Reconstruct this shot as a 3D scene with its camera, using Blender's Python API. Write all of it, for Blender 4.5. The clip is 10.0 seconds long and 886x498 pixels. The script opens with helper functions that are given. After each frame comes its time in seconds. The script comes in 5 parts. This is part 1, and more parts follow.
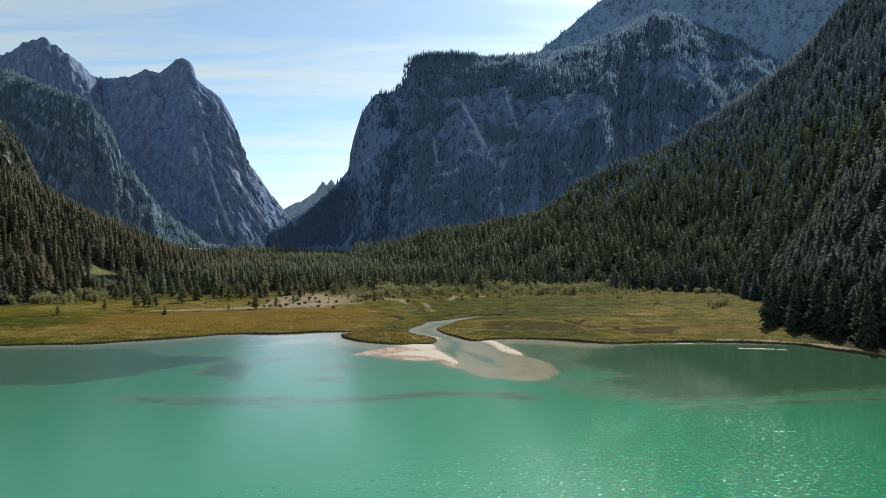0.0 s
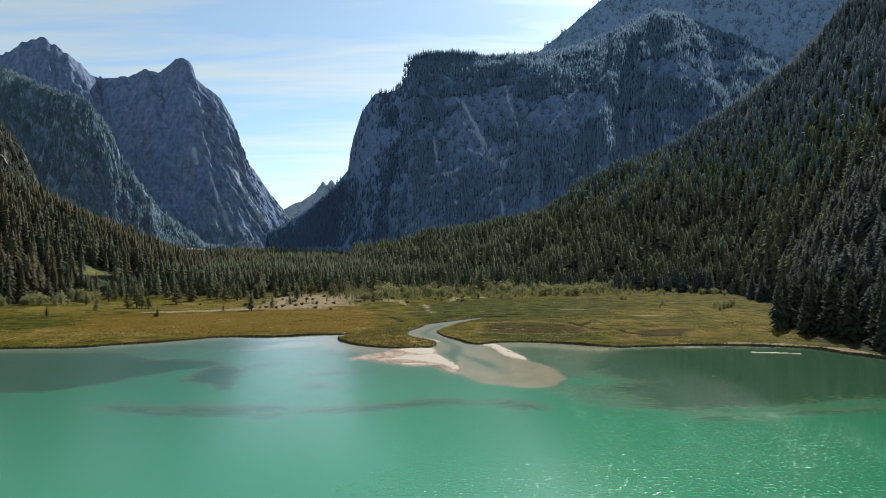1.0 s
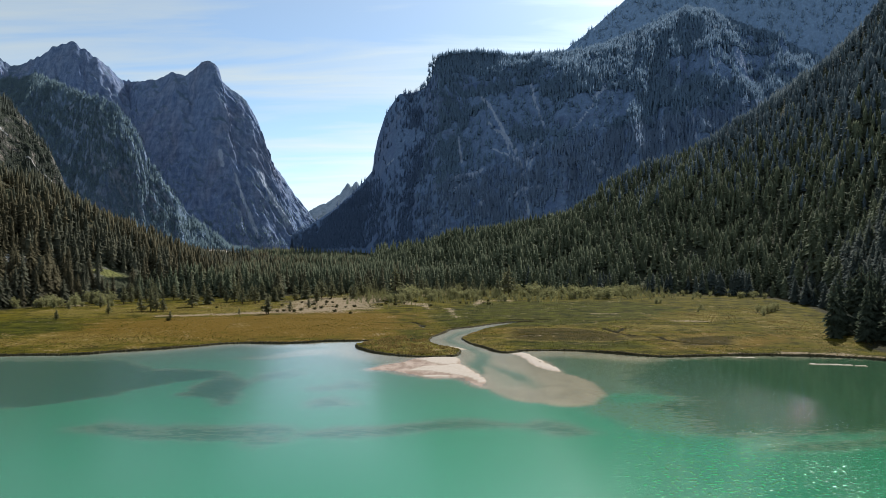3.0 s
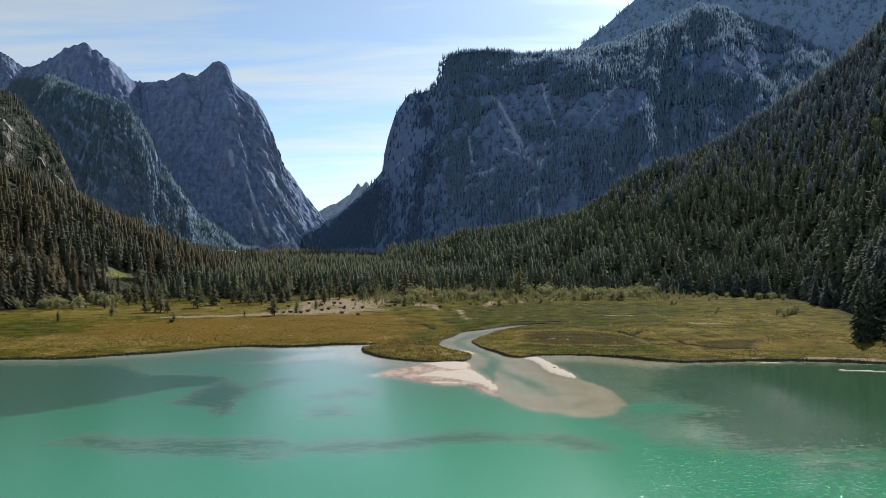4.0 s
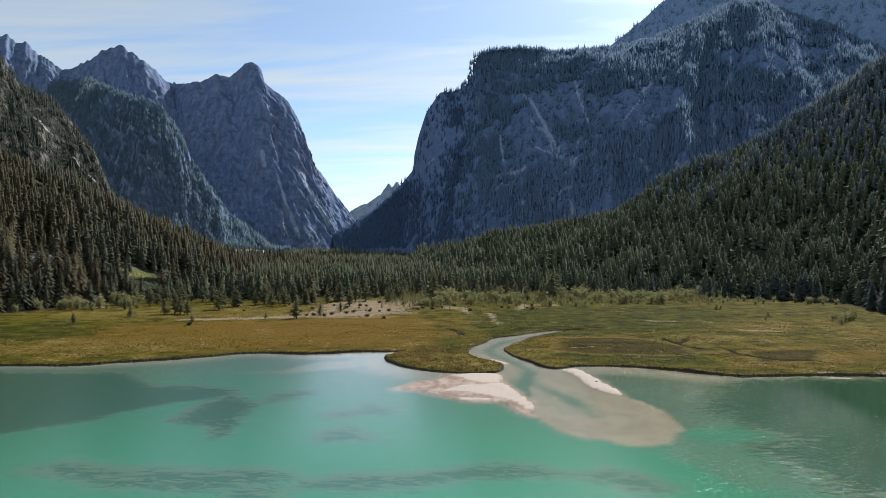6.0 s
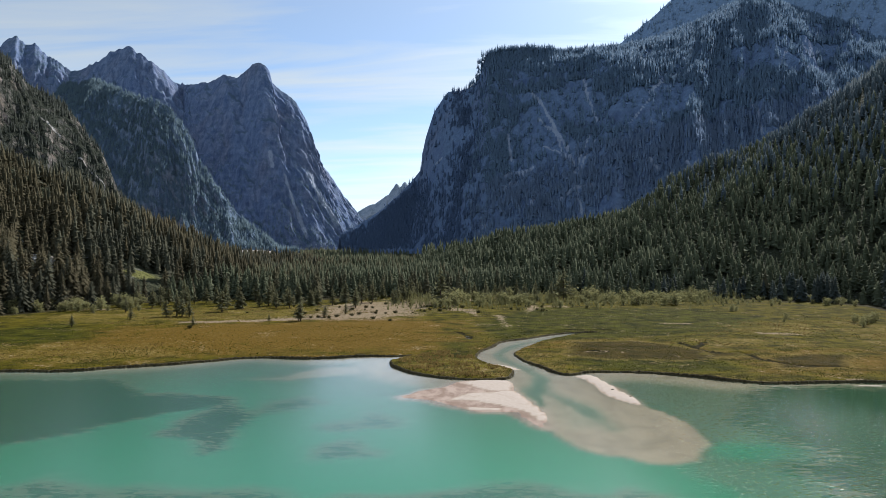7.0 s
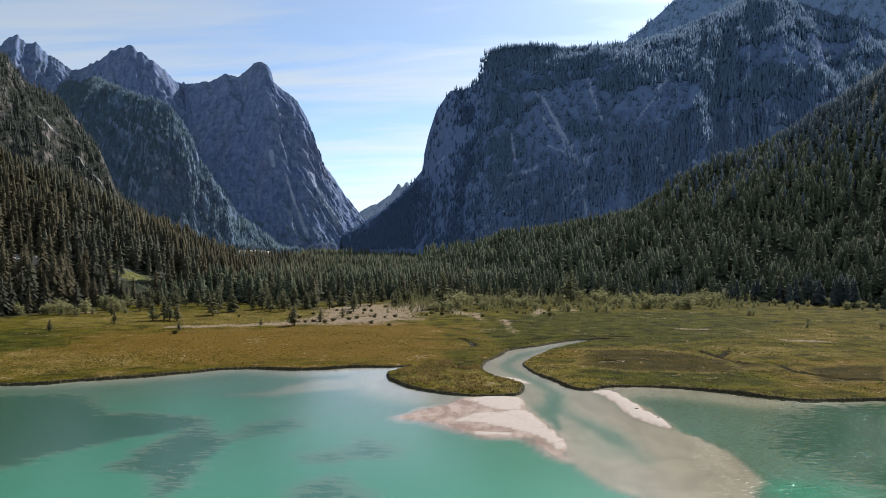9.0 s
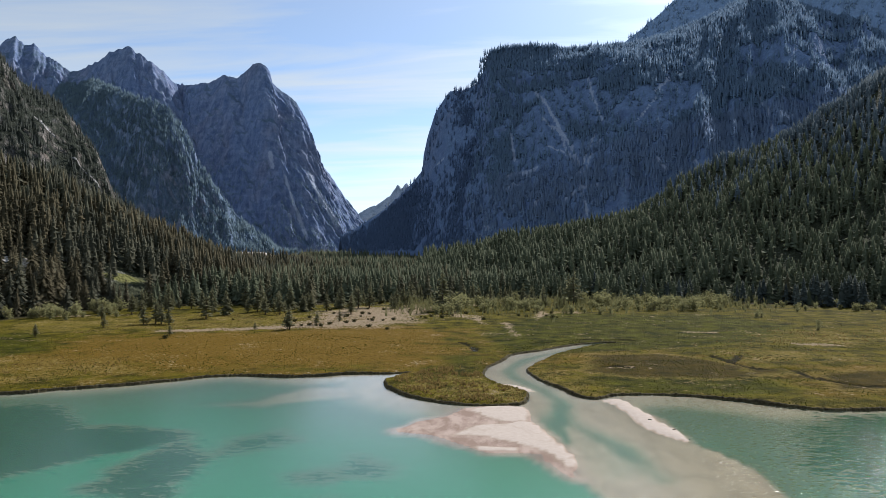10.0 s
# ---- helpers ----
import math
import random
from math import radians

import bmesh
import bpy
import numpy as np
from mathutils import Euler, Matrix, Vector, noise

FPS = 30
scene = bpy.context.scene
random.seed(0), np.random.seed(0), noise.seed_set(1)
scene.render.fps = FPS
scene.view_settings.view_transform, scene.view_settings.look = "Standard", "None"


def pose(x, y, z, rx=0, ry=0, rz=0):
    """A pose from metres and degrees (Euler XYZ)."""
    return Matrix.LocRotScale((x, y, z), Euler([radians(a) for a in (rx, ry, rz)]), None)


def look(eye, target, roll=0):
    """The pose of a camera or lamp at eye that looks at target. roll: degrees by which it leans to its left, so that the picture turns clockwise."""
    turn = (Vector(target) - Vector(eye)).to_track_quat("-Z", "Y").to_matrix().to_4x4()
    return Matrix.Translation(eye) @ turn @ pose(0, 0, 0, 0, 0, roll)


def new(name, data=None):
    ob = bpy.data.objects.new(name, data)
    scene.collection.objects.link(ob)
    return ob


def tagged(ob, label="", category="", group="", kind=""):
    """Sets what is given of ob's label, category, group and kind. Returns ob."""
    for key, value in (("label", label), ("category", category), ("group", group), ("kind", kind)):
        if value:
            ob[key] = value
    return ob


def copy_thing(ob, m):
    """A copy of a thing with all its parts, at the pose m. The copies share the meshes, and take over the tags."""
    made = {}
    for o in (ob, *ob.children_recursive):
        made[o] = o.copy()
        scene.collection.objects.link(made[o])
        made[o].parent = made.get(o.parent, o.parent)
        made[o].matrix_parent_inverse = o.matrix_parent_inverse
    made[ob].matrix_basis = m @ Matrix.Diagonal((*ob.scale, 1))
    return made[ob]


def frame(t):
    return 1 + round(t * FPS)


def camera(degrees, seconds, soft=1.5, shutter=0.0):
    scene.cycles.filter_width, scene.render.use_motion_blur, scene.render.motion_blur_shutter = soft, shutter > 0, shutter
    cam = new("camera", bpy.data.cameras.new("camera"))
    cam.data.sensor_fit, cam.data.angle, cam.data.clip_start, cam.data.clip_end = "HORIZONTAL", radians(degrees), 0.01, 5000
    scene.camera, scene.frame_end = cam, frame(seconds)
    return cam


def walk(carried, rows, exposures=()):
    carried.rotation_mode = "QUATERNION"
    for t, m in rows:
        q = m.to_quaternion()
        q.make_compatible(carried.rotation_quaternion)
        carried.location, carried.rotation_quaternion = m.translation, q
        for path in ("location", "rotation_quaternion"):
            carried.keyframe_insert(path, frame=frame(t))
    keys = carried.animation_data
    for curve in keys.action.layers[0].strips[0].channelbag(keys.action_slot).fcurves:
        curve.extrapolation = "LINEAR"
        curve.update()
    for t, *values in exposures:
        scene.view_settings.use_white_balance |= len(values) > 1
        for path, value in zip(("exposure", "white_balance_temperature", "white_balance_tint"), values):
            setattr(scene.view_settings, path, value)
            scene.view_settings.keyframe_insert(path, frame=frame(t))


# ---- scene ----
cam = camera(64.8, 10.0, 0.75)
EXPOSURE, KELVIN, SKY_STRENGTH, SUN_STRENGTH = 0.63, 5800, 0.097, 4.4
PATH = [
    (0, (0.384, -5.826, 35.509), (0.434, -3.827, 35.521), 0.3),
    (0.5, (0.592, -0.515, 35.431), (0.642, 1.485, 35.444), 0.3),
    (1, (0.734, 4.794, 35.348), (0.783, 6.793, 35.361), 0.3),
    (1.5, (0.845, 10.04, 35.27), (0.887, 12.039, 35.284), 0.2),
    (2, (0.948, 15.179, 35.221), (0.97, 17.178, 35.235), 0.2),
    (2.5, (1.038, 20.254, 35.179), (1.036, 22.254, 35.195), 0.3),
    (3, (1.09, 25.319, 35.166), (1.068, 27.319, 35.183), 0.3),
    (4.5, (1.262, 40.481, 35.205), (1.193, 42.48, 35.223), 0.3),
    (5, (1.249, 45.55, 35.233), (1.156, 47.548, 35.252), 0.3),
    (5.5, (1.137, 50.609, 35.28), (1.018, 52.606, 35.298), 0.4),
    (7, (0.498, 65.701, 35.609), (0.336, 67.694, 35.627), 0.4),
    (7.5, (0.141, 70.672, 35.678), (-0.026, 72.665, 35.696), 0.3),
    (8, (-0.355, 75.84, 35.77), (-0.523, 77.833, 35.789), 0.4),
    (8.5, (-0.849, 81.13, 35.839), (-1.017, 83.123, 35.858), 0.5),
    (9, (-1.364, 86.416, 35.872), (-1.532, 88.409, 35.891), 0.5),
    (9.5, (-1.851, 91.609, 35.867), (-2.018, 93.602, 35.891), 0.5),
    (10, (-2.28, 96.676, 35.833), (-2.447, 98.668, 35.856), 0.4),
]
walk(cam, [(t, look(eye, target, roll)) for t, eye, target, roll in PATH], [(0, EXPOSURE, KELVIN, 5), (3, EXPOSURE, KELVIN - 50, 9), (5, EXPOSURE, KELVIN - 90, 11), (10, EXPOSURE, KELVIN - 170, 15)])

# ---- light: a high sun ahead and to the right, thin cirrus in a blue sky ----
SUN_ELEVATION, SUN_AZIMUTH = 38.0, 28.0     # azimuth clockwise from +y
world = bpy.data.worlds.new("sky")
scene.world = world
world.use_nodes = True


class Nodes:
    """A short way to write a node tree."""

    def __init__(self, tree):
        self.tree = tree
        tree.nodes.clear()

    def add(self, kind, out=0, **given):
        node = self.tree.nodes.new("ShaderNode" + kind)
        sockets = given.pop("ins", {})
        if "operation" in given:
            node.operation = given["operation"]
        if "blend" in given:
            node.blend_type = given["blend"]
        if "data" in given:
            node.data_type = given["data"]
        if "attribute" in given:
            node.attribute_name = given["attribute"]
        if "clamp" in given:
            node.use_clamp = given["clamp"]
        if "dims" in given:
            node.noise_dimensions = given["dims"]
        for key, value in sockets.items():
            if isinstance(value, bpy.types.NodeSocket):
                self.tree.links.new(value, node.inputs[key])
            else:
                node.inputs[key].default_value = value
        return node.outputs[out] if len(node.outputs) else node

    def math(self, op, a, b=0.0, c=0.0, clamp=False):
        return self.add("Math", operation=op, clamp=clamp, ins={0: a, 1: b, 2: c})

    def mix(self, fac, a, b, blend="MIX"):
        return self.add("Mix", 2, data="RGBA", blend=blend, ins={0: fac, 6: a, 7: b})

    def noise(self, vec, scale, detail=4.0, rough=0.55, distortion=0.0):
        return self.add("TexNoise", ins={"Vector": vec, "Scale": scale, "Detail": detail, "Roughness": rough,
                                         "Distortion": distortion})

    def step(self, v, a, b, lo=0.0, hi=1.0):
        return self.add("MapRange", ins={0: v, 1: a, 2: b, 3: lo, 4: hi})

    def stretch(self, vec, x, y, z):
        return self.add("VectorMath", operation="MULTIPLY", ins={0: vec, 1: (x, y, z)})


sky = Nodes(world.node_tree)
air = sky.tree.nodes.new("ShaderNodeTexSky")
air.sky_type, air.sun_disc = "NISHITA", False
air.sun_elevation, air.sun_rotation = radians(SUN_ELEVATION), radians(SUN_AZIMUTH)
air.altitude, air.air_density, air.dust_density, air.ozone_density = 1250, 1.0, 1.1, 0.8
way = sky.add("TexCoord")
lift = sky.math("ADD", sky.math("MAXIMUM", sky.add("SeparateXYZ", 2, ins={0: way}), 0.0), 0.12)
plane = sky.add("VectorMath", operation="DIVIDE", ins={0: way, 1: sky.add("CombineXYZ", ins={0: lift, 1: lift, 2: 1000.0})})
streaks = sky.noise(sky.stretch(plane, 0.50, 2.3, 1.0), 1.15, 7.0, 0.55, 0.6)
veil = sky.noise(sky.stretch(plane, 0.5, 0.8, 1.0), 0.55, 3.0, 0.5)
cloud = sky.math("ADD", sky.math("MULTIPLY", streaks, 0.75), sky.math("MULTIPLY", veil, 0.55))
height = sky.add("SeparateXYZ", 2, ins={0: way})
cover = sky.math("ADD", sky.step(cloud, 0.56, 0.74, 0.02, 0.90), sky.step(height, 0.20, 0.34, 0.0, 0.22), clamp=True)
grey = sky.add("RGBToBW", ins={0: air.outputs[0]})
e, a = radians(SUN_ELEVATION), radians(SUN_AZIMUTH)
to_sun = sky.add("VectorMath", 1, operation="DOT_PRODUCT", ins={0: way, 1: (math.sin(a) * math.cos(e), math.cos(a) * math.cos(e), math.sin(e))})
glow = sky.math("POWER", sky.math("MAXIMUM", to_sun, 0.0), 14.0)     # thin cloud scatters sunlight forward
bright = sky.mix(0.5, (3.55, 3.75, 3.9, 1), sky.math("MULTIPLY", grey, 1.5))
bright = sky.mix(1.0, bright, sky.math("ADD", 1.0, sky.math("MULTIPLY", glow, 2.1)), "MULTIPLY")
cover = sky.math("MAXIMUM", cover, sky.math("MULTIPLY", glow, 1.1), clamp=True)
sky_colour = sky.mix(1.0, sky.mix(cover, sky.mix(0.16, air.outputs[0], grey), bright), (0.905, 0.955, 0.92, 1), "MULTIPLY")
back = sky.add("Background", ins={0: sky_colour, 1: SKY_STRENGTH})
sky.tree.links.new(back, sky.add("OutputWorld").inputs[0])

sun_data = bpy.data.lights.new("sun", "SUN")
sun_data.energy, sun_data.angle, sun_data.color = SUN_STRENGTH, radians(0.53), (1.0, 0.90, 0.75)
sun = new("sun", sun_data)
sun.matrix_world = look((0, 0, 900), (-900 * math.sin(a) * math.cos(e), -900 * math.cos(a) * math.cos(e), 900 - 900 * math.sin(e)))


# ---- materials ----
def material(name):
    mat = bpy.data.materials.new(name)
    mat.use_nodes = True
    n = Nodes(mat.node_tree)
    return mat, n


def finish(n, shader):
    n.tree.links.new(shader, n.add("OutputMaterial").inputs[0])


def surface(n, colour, rough=0.9, bump=None, depth=0.1, strength=0.6, spec=0.03):
    ins = {"Base Color": colour, "Roughness": rough, "Specular IOR Level": spec}
    if bump is not None:
        ins["Normal"] = n.add("Bump", ins={"Strength": strength, "Distance": depth, "Height": bump})
    return n.add("BsdfPrincipled", ins=ins)


def place(n):
    return n.add("NewGeometry")     # world position


def foliage(name, dark, light, size=0.12, translucent=0.3, by_tree=0.0):
    """Needles or leaves: tone changes from tree to tree and within each crown."""
    mat, n = material(name)
    p = place(n)
    tone = n.step(n.noise(p, size, 2.0), 0.32, 0.68)
    fine = n.step(n.noise(p, 1.1, 5.0, 0.7), 0.36, 0.64)
    mixed = n.math("ADD", n.math("MULTIPLY", tone, 0.4 if by_tree else 0.6), n.math("MULTIPLY", fine, 0.6 if by_tree else 0.4))
    if by_tree:
        mixed = n.math("ADD", n.math("MULTIPLY", mixed, 1 - by_tree), n.math("MULTIPLY", n.add("Attribute", 2, attribute="tone"), by_tree))
    colour = n.mix(mixed, (*dark, 1), (*light, 1))
    body = surface(n, colour, 0.85, spec=0.03)
    thin = n.add("BsdfTranslucent", ins={0: n.mix(0.5, colour, (light[0] * 0.95, light[1] * 1.05, light[2] * 0.95, 1))})
    finish(n, n.add("MixShader", ins={0: translucent, 1: body, 2: thin}))
    return mat


def bark_material(name, colour):
    mat, n = material(name)
    p = place(n)
    v = n.noise(n.stretch(p, 1, 1, 0.2), 6.0, 4.0)
    finish(n, surface(n, n.mix(v, (*[c * 0.5 for c in colour], 1), (*colour, 1)), 0.95, v, 0.05))
    return mat


def mountain_material(name, rock_dark, rock_light, plants, bare, streak=0.02, deep=14.0):
    """Limestone with vertical streaks; plants and earth on the gentler parts; pale scree where the attribute says so."""
    mat, n = material(name)
    p = place(n)
    up = n.add("SeparateXYZ", 2, ins={0: n.add("NewGeometry", 1)})
    rills = n.noise(n.stretch(p, 1, 1, 0.16), streak, 7.0, 0.62, 0.4)
    bands = n.noise(n.stretch(p, 0.3, 0.3, 1.5), streak * 0.8, 5.0, 0.6)
    grain = n.noise(p, streak * 6, 5.0, 0.6)
    tone = n.math("ADD", n.math("ADD", n.math("MULTIPLY", rills, 0.55), n.math("MULTIPLY", bands, 0.2)), n.math("MULTIPLY", grain, 0.3))
    rock = n.mix(n.step(tone, 0.43, 0.60), (*rock_dark, 1), (*rock_light, 1))
    rock = n.mix(n.step(n.noise(n.stretch(p, 1, 1, 0.5), 0.006, 4.0, 0.6, 0.6), 0.45, 0.66, 0.0, 0.5), rock, n.mix(1.0, rock, (1.30, 1.03, 0.84, 1), "MULTIPLY"))   # iron-stained faces
    green = n.mix(n.step(grain, 0.3, 0.7), (*[c * 0.7 for c in plants], 1), (*plants, 1))
    patchy = n.math("ADD", up, n.math("MULTIPLY", n.math("SUBTRACT", n.noise(n.stretch(p, 1, 1, 0.4), 0.026, 8.0, 0.72), 0.5), 1.7))
    cover = n.step(patchy, bare - 0.16, bare + 0.18)
    colour = n.mix(cover, rock, green)
    scree = n.step(n.math("ADD", n.add("Attribute", 2, attribute="scree"),
                          n.math("MULTIPLY", n.math("SUBTRACT", n.noise(n.stretch(p, 1, 1, 0.3), 0.11, 7.0, 0.78), 0.5), 3.2)), 0.3, 0.7)
    pale = n.mix(grain, (*[0.62 * c + 0.17 for c in rock_light], 1), (*[0.8 * c + 0.26 for c in rock_light], 1))
    colour = n.mix(n.math("MULTIPLY", scree, 0.85), colour, pale)
    lawn = n.step(n.add("Attribute", 2, attribute="lawn"), 0.0, 0.25)
    colour = n.mix(lawn, colour, n.mix(grain, (0.10, 0.11, 0.03, 1), (0.20, 0.19, 0.075, 1)))
    relief = n.math("ADD", rills, n.math("MULTIPLY", grain, 0.5))
    finish(n, surface(n, colour, 0.95, relief, deep, 1.0))
    return mat


def ground_material():
    """One sheet: lake bed, sand, turf, gravel and forest floor."""
    mat, n = material("ground_cover")
    p = place(n)
    big = n.noise(n.stretch(p, 0.6, 1, 1), 0.022, 4.0, 0.55, 0.5)
    mid = n.step(n.noise(p, 0.11, 6.0, 0.65), 0.36, 0.64)
    fine = n.step(n.noise(p, 0.75, 6.0, 0.7), 0.36, 0.64)
    tiny = n.step(n.noise(p, 2.6, 3.0, 0.7), 0.34, 0.66)
    wander = n.math("MULTIPLY", n.math("SUBTRACT", n.noise(p, 0.075, 6.0, 0.66), 0.5), 2.2)
    # turf
    olive = n.mix(mid, (0.024, 0.024, 0.002, 1), (0.120, 0.098, 0.006, 1))
    straw = n.mix(fine, (0.09, 0.066, 0.011, 1), (0.28, 0.208, 0.054, 1))
    rust = n.mix(fine, (0.060, 0.041, 0.005, 1), (0.215, 0.126, 0.016, 1))
    turf = n.mix(n.step(n.math("ADD", n.add("Attribute", 2, attribute="rust"), n.math("ADD", n.math("MULTIPLY", wander, 0.9), n.math("MULTIPLY", big, 0.5))), 0.5, 0.95), olive, rust)
    lush = n.mix(mid, (0.012, 0.016, 0.001, 1), (0.068, 0.070, 0.004, 1))
    turf = n.mix(n.step(n.math("ADD", n.add("Attribute", 2, attribute="lush"), n.math("MULTIPLY", wander, 0.6)), 0.3, 0.9, 0.0, 0.85), turf, lush)
    fringe = n.step(n.add("Attribute", 2, attribute="wet"), 0.04, 0.4, 0.0, 0.5)
    dry = n.step(n.math("ADD", n.math("ADD", fringe, n.add("Attribute", 2, attribute="dry")), n.math("ADD", n.math("MULTIPLY", wander, 0.9), n.math("MULTIPLY", n.math("SUBTRACT", fine, 0.5), 0.9))), 0.36, 0.66)
    turf = n.mix(n.math("MULTIPLY", dry, 0.8), turf, straw)
    wet = n.step(n.math("ADD", n.add("Attribute", 2, attribute="wet"), n.math("MULTIPLY", wander, 0.6)), 0.35, 0.75)
    turf = n.mix(n.math("MULTIPLY", wet, 0.92), turf, n.mix(mid, (0.018, 0.016, 0.002, 1), (0.058, 0.040, 0.005, 1)))
    turf = n.mix(n.step(n.math("ADD", fine, n.math("MULTIPLY", tiny, 0.6)), 0.75, 1.35, 0.0, 0.6), turf, (0.024, 0.024, 0.008, 1))
    turf = n.mix(n.step(n.add("Attribute", 2, attribute="ditch"), 0.35, 0.8, 0.0, 0.9), turf, (0.014, 0.012, 0.006, 1))
    gravel_tone = n.mix(n.math("ADD", n.math("MULTIPLY", fine, 0.6), n.math("MULTIPLY", tiny, 0.4)), (0.14, 0.105, 0.064, 1), (0.33, 0.255, 0.165, 1))
    gravel = n.step(n.math("ADD", n.add("Attribute", 2, attribute="gravel"), n.math("MULTIPLY", n.math("ADD", wander, n.math("MULTIPLY", n.math("SUBTRACT", fine, 0.5), 0.9)), 1.05)), 0.50, 0.72)
    turf = n.mix(gravel, turf, gravel_tone)
    floor = n.mix(mid, (0.018, 0.016, 0.009, 1), (0.05, 0.045, 0.02, 1))
    turf = n.mix(n.step(n.add("Attribute", 2, attribute="woods"), 0.3, 0.7), turf, floor)
    # sand and lake bed
    soft = n.noise(n.stretch(p, 1.3, 0.6, 1), 0.16, 3.0, 0.5, 0.8)
    ripple = n.noise(p, 1.1, 3.0, 0.5)
    sand = n.mix(n.step(n.math("ADD", soft, n.math("MULTIPLY", ripple, 0.25)), 0.45, 0.75), (0.245, 0.195, 0.142, 1), (0.315, 0.255, 0.192, 1))
    stain = n.noise(n.stretch(p, 1.2, 0.5, 1), 0.22, 5.0, 0.6, 0.2)
    damp_sand = n.mix(n.step(stain, 0.40, 0.60), (0.225, 0.165, 0.130, 1), (0.36, 0.285, 0.235, 1))
    sand = n.mix(n.add("Attribute", 2, attribute="damp"), sand, damp_sand)
    white = n.mix(ripple, (0.36, 0.305, 0.255, 1), (0.47, 0.405, 0.345, 1))
    bright = n.step(n.math("ADD", n.add("Attribute", 2, attribute="bar"), n.math("MULTIPLY", n.math("SUBTRACT", soft, 0.5), 1.0)), 0.40, 0.85)
    sand = n.mix(bright, sand, white)
    streak = n.noise(n.stretch(p, 0.75, 1.7, 1), 0.42, 5.0, 0.62, 0.8)
    weed_in = n.math("ADD", n.add("Attribute", 2, attribute="weed"), n.math("MULTIPLY", n.math("SUBTRACT", streak, 0.5), 55.0))
    weed = n.step(weed_in, 0.0, 0.9)
    sand = n.mix(n.add("Attribute", 2, attribute="silt"), sand, (0.095, 0.108, 0.062, 1))
    bed = n.mix(weed, sand, n.mix(fine, (0.006, 0.034, 0.010, 1), (0.014, 0.062, 0.018, 1)))
    on_land = n.step(n.add("Attribute", 2, attribute="land"), -0.2, 0.3)
    colour = n.mix(on_land, bed, turf)
    relief = n.math("MULTIPLY", n.math("ADD", fine, n.math("MULTIPLY", tiny, 0.6)), n.math("ADD", n.math("MULTIPLY", on_land, 0.92), 0.08))
    finish(n, surface(n, colour, 0.95, relief, 0.35, 0.7))
    return mat


def water_material():
    """Clear over the shallows, milky turquoise where it is deep; rippled mirror on top."""
    mat, n = material("lake_water")
    p = place(n)
    depth = n.add("Attribute", 2, attribute="depth")
    body_part = n.math("SUBTRACT", 1.0, n.math("POWER", 2.718, n.math("MULTIPLY", depth, -0.29)), clamp=True)
    drift = n.noise(n.stretch(p, 0.4, 1, 1), 0.025, 4.0, 0.5, 0.8)
    flour = n.mix(n.step(drift, 0.35, 0.65), (0.012, 0.200, 0.090, 1), (0.020, 0.222, 0.108, 1))
    deep = n.step(depth, 2.0, 6.5)
    flour = n.mix(deep, n.mix(0.6, flour, (0.104, 0.222, 0.158, 1)), flour)
    aside = n.math("ABSOLUTE", n.math("SUBTRACT", n.add("SeparateXYZ", 0, ins={0: p}), 8.0))
    flour = n.mix(n.step(n.math("ADD", aside, n.math("MULTIPLY", drift, 60.0)), 40.0, 140.0), flour, n.mix(0.6, flour, (0.012, 0.086, 0.034, 1)))   # the river's plume thins out
    milk = n.add("BsdfDiffuse", ins={0: flour})
    clear = n.add("BsdfTransparent", ins={0: (0.87, 0.95, 0.88, 1)})
    body = n.add("MixShader", ins={0: body_part, 1: clear, 2: milk})
    peaks_w = n.math("POWER", n.noise(n.stretch(p, 1, 1.2, 1), 1.8, 1.0, 0.5), 8.0)
    waves = n.math("ADD", n.math("MULTIPLY", n.noise(n.stretch(p, 1, 1.5, 1), 0.4, 3.0, 0.5), 0.09), n.math("MULTIPLY", peaks_w, 0.6))
    east = n.add("SeparateXYZ", 0, ins={0: p})
    gust = n.math("ADD", n.step(east, 26.0, 52.0), n.math("MULTIPLY", n.math("SUBTRACT", n.noise(p, 0.03, 3.0), 0.5), 0.5))
    gust = n.math("ADD", gust, n.step(n.math("SUBTRACT", n.add("SeparateXYZ", 1, ins={0: p}), n.math("MULTIPLY", east, 0.6)), 140.0, 90.0, 0.0, 0.45))
    ruffle = n.math("MULTIPLY", n.step(gust, 0.15, 0.9), n.step(east, 90.0, 62.0, 0.0, 1.0))
    chop = n.math("MULTIPLY", n.noise(n.stretch(p, 1, 1.2, 1), 1.3, 2.0, 0.55), n.math("MULTIPLY", ruffle, 0.15))
    crests = n.math("POWER", n.math("MULTIPLY", n.noise(n.stretch(p, 1, 1.3, 1), 1.1, 0.5, 0.5), 1.46), 17.0)
    waves = n.math("ADD", n.math("ADD", waves, chop), n.math("MULTIPLY", crests, n.math("MULTIPLY", ruffle, 0.75)))
    bump = n.add("Bump", ins={"Strength": 0.55, "Distance": 0.24, "Height": waves})
    mirror = n.add("BsdfGlossy", ins={"Color": (1, 1, 1, 1), "Roughness": n.step(east, 20.0, 44.0, 0.20, 0.07), "Normal": bump})
    gloss = n.add("Fresnel", ins={"IOR": 1.33, "Normal": bump})
    finish(n, n.add("MixShader", ins={0: gloss, 1: body, 2: mirror}))
    return mat


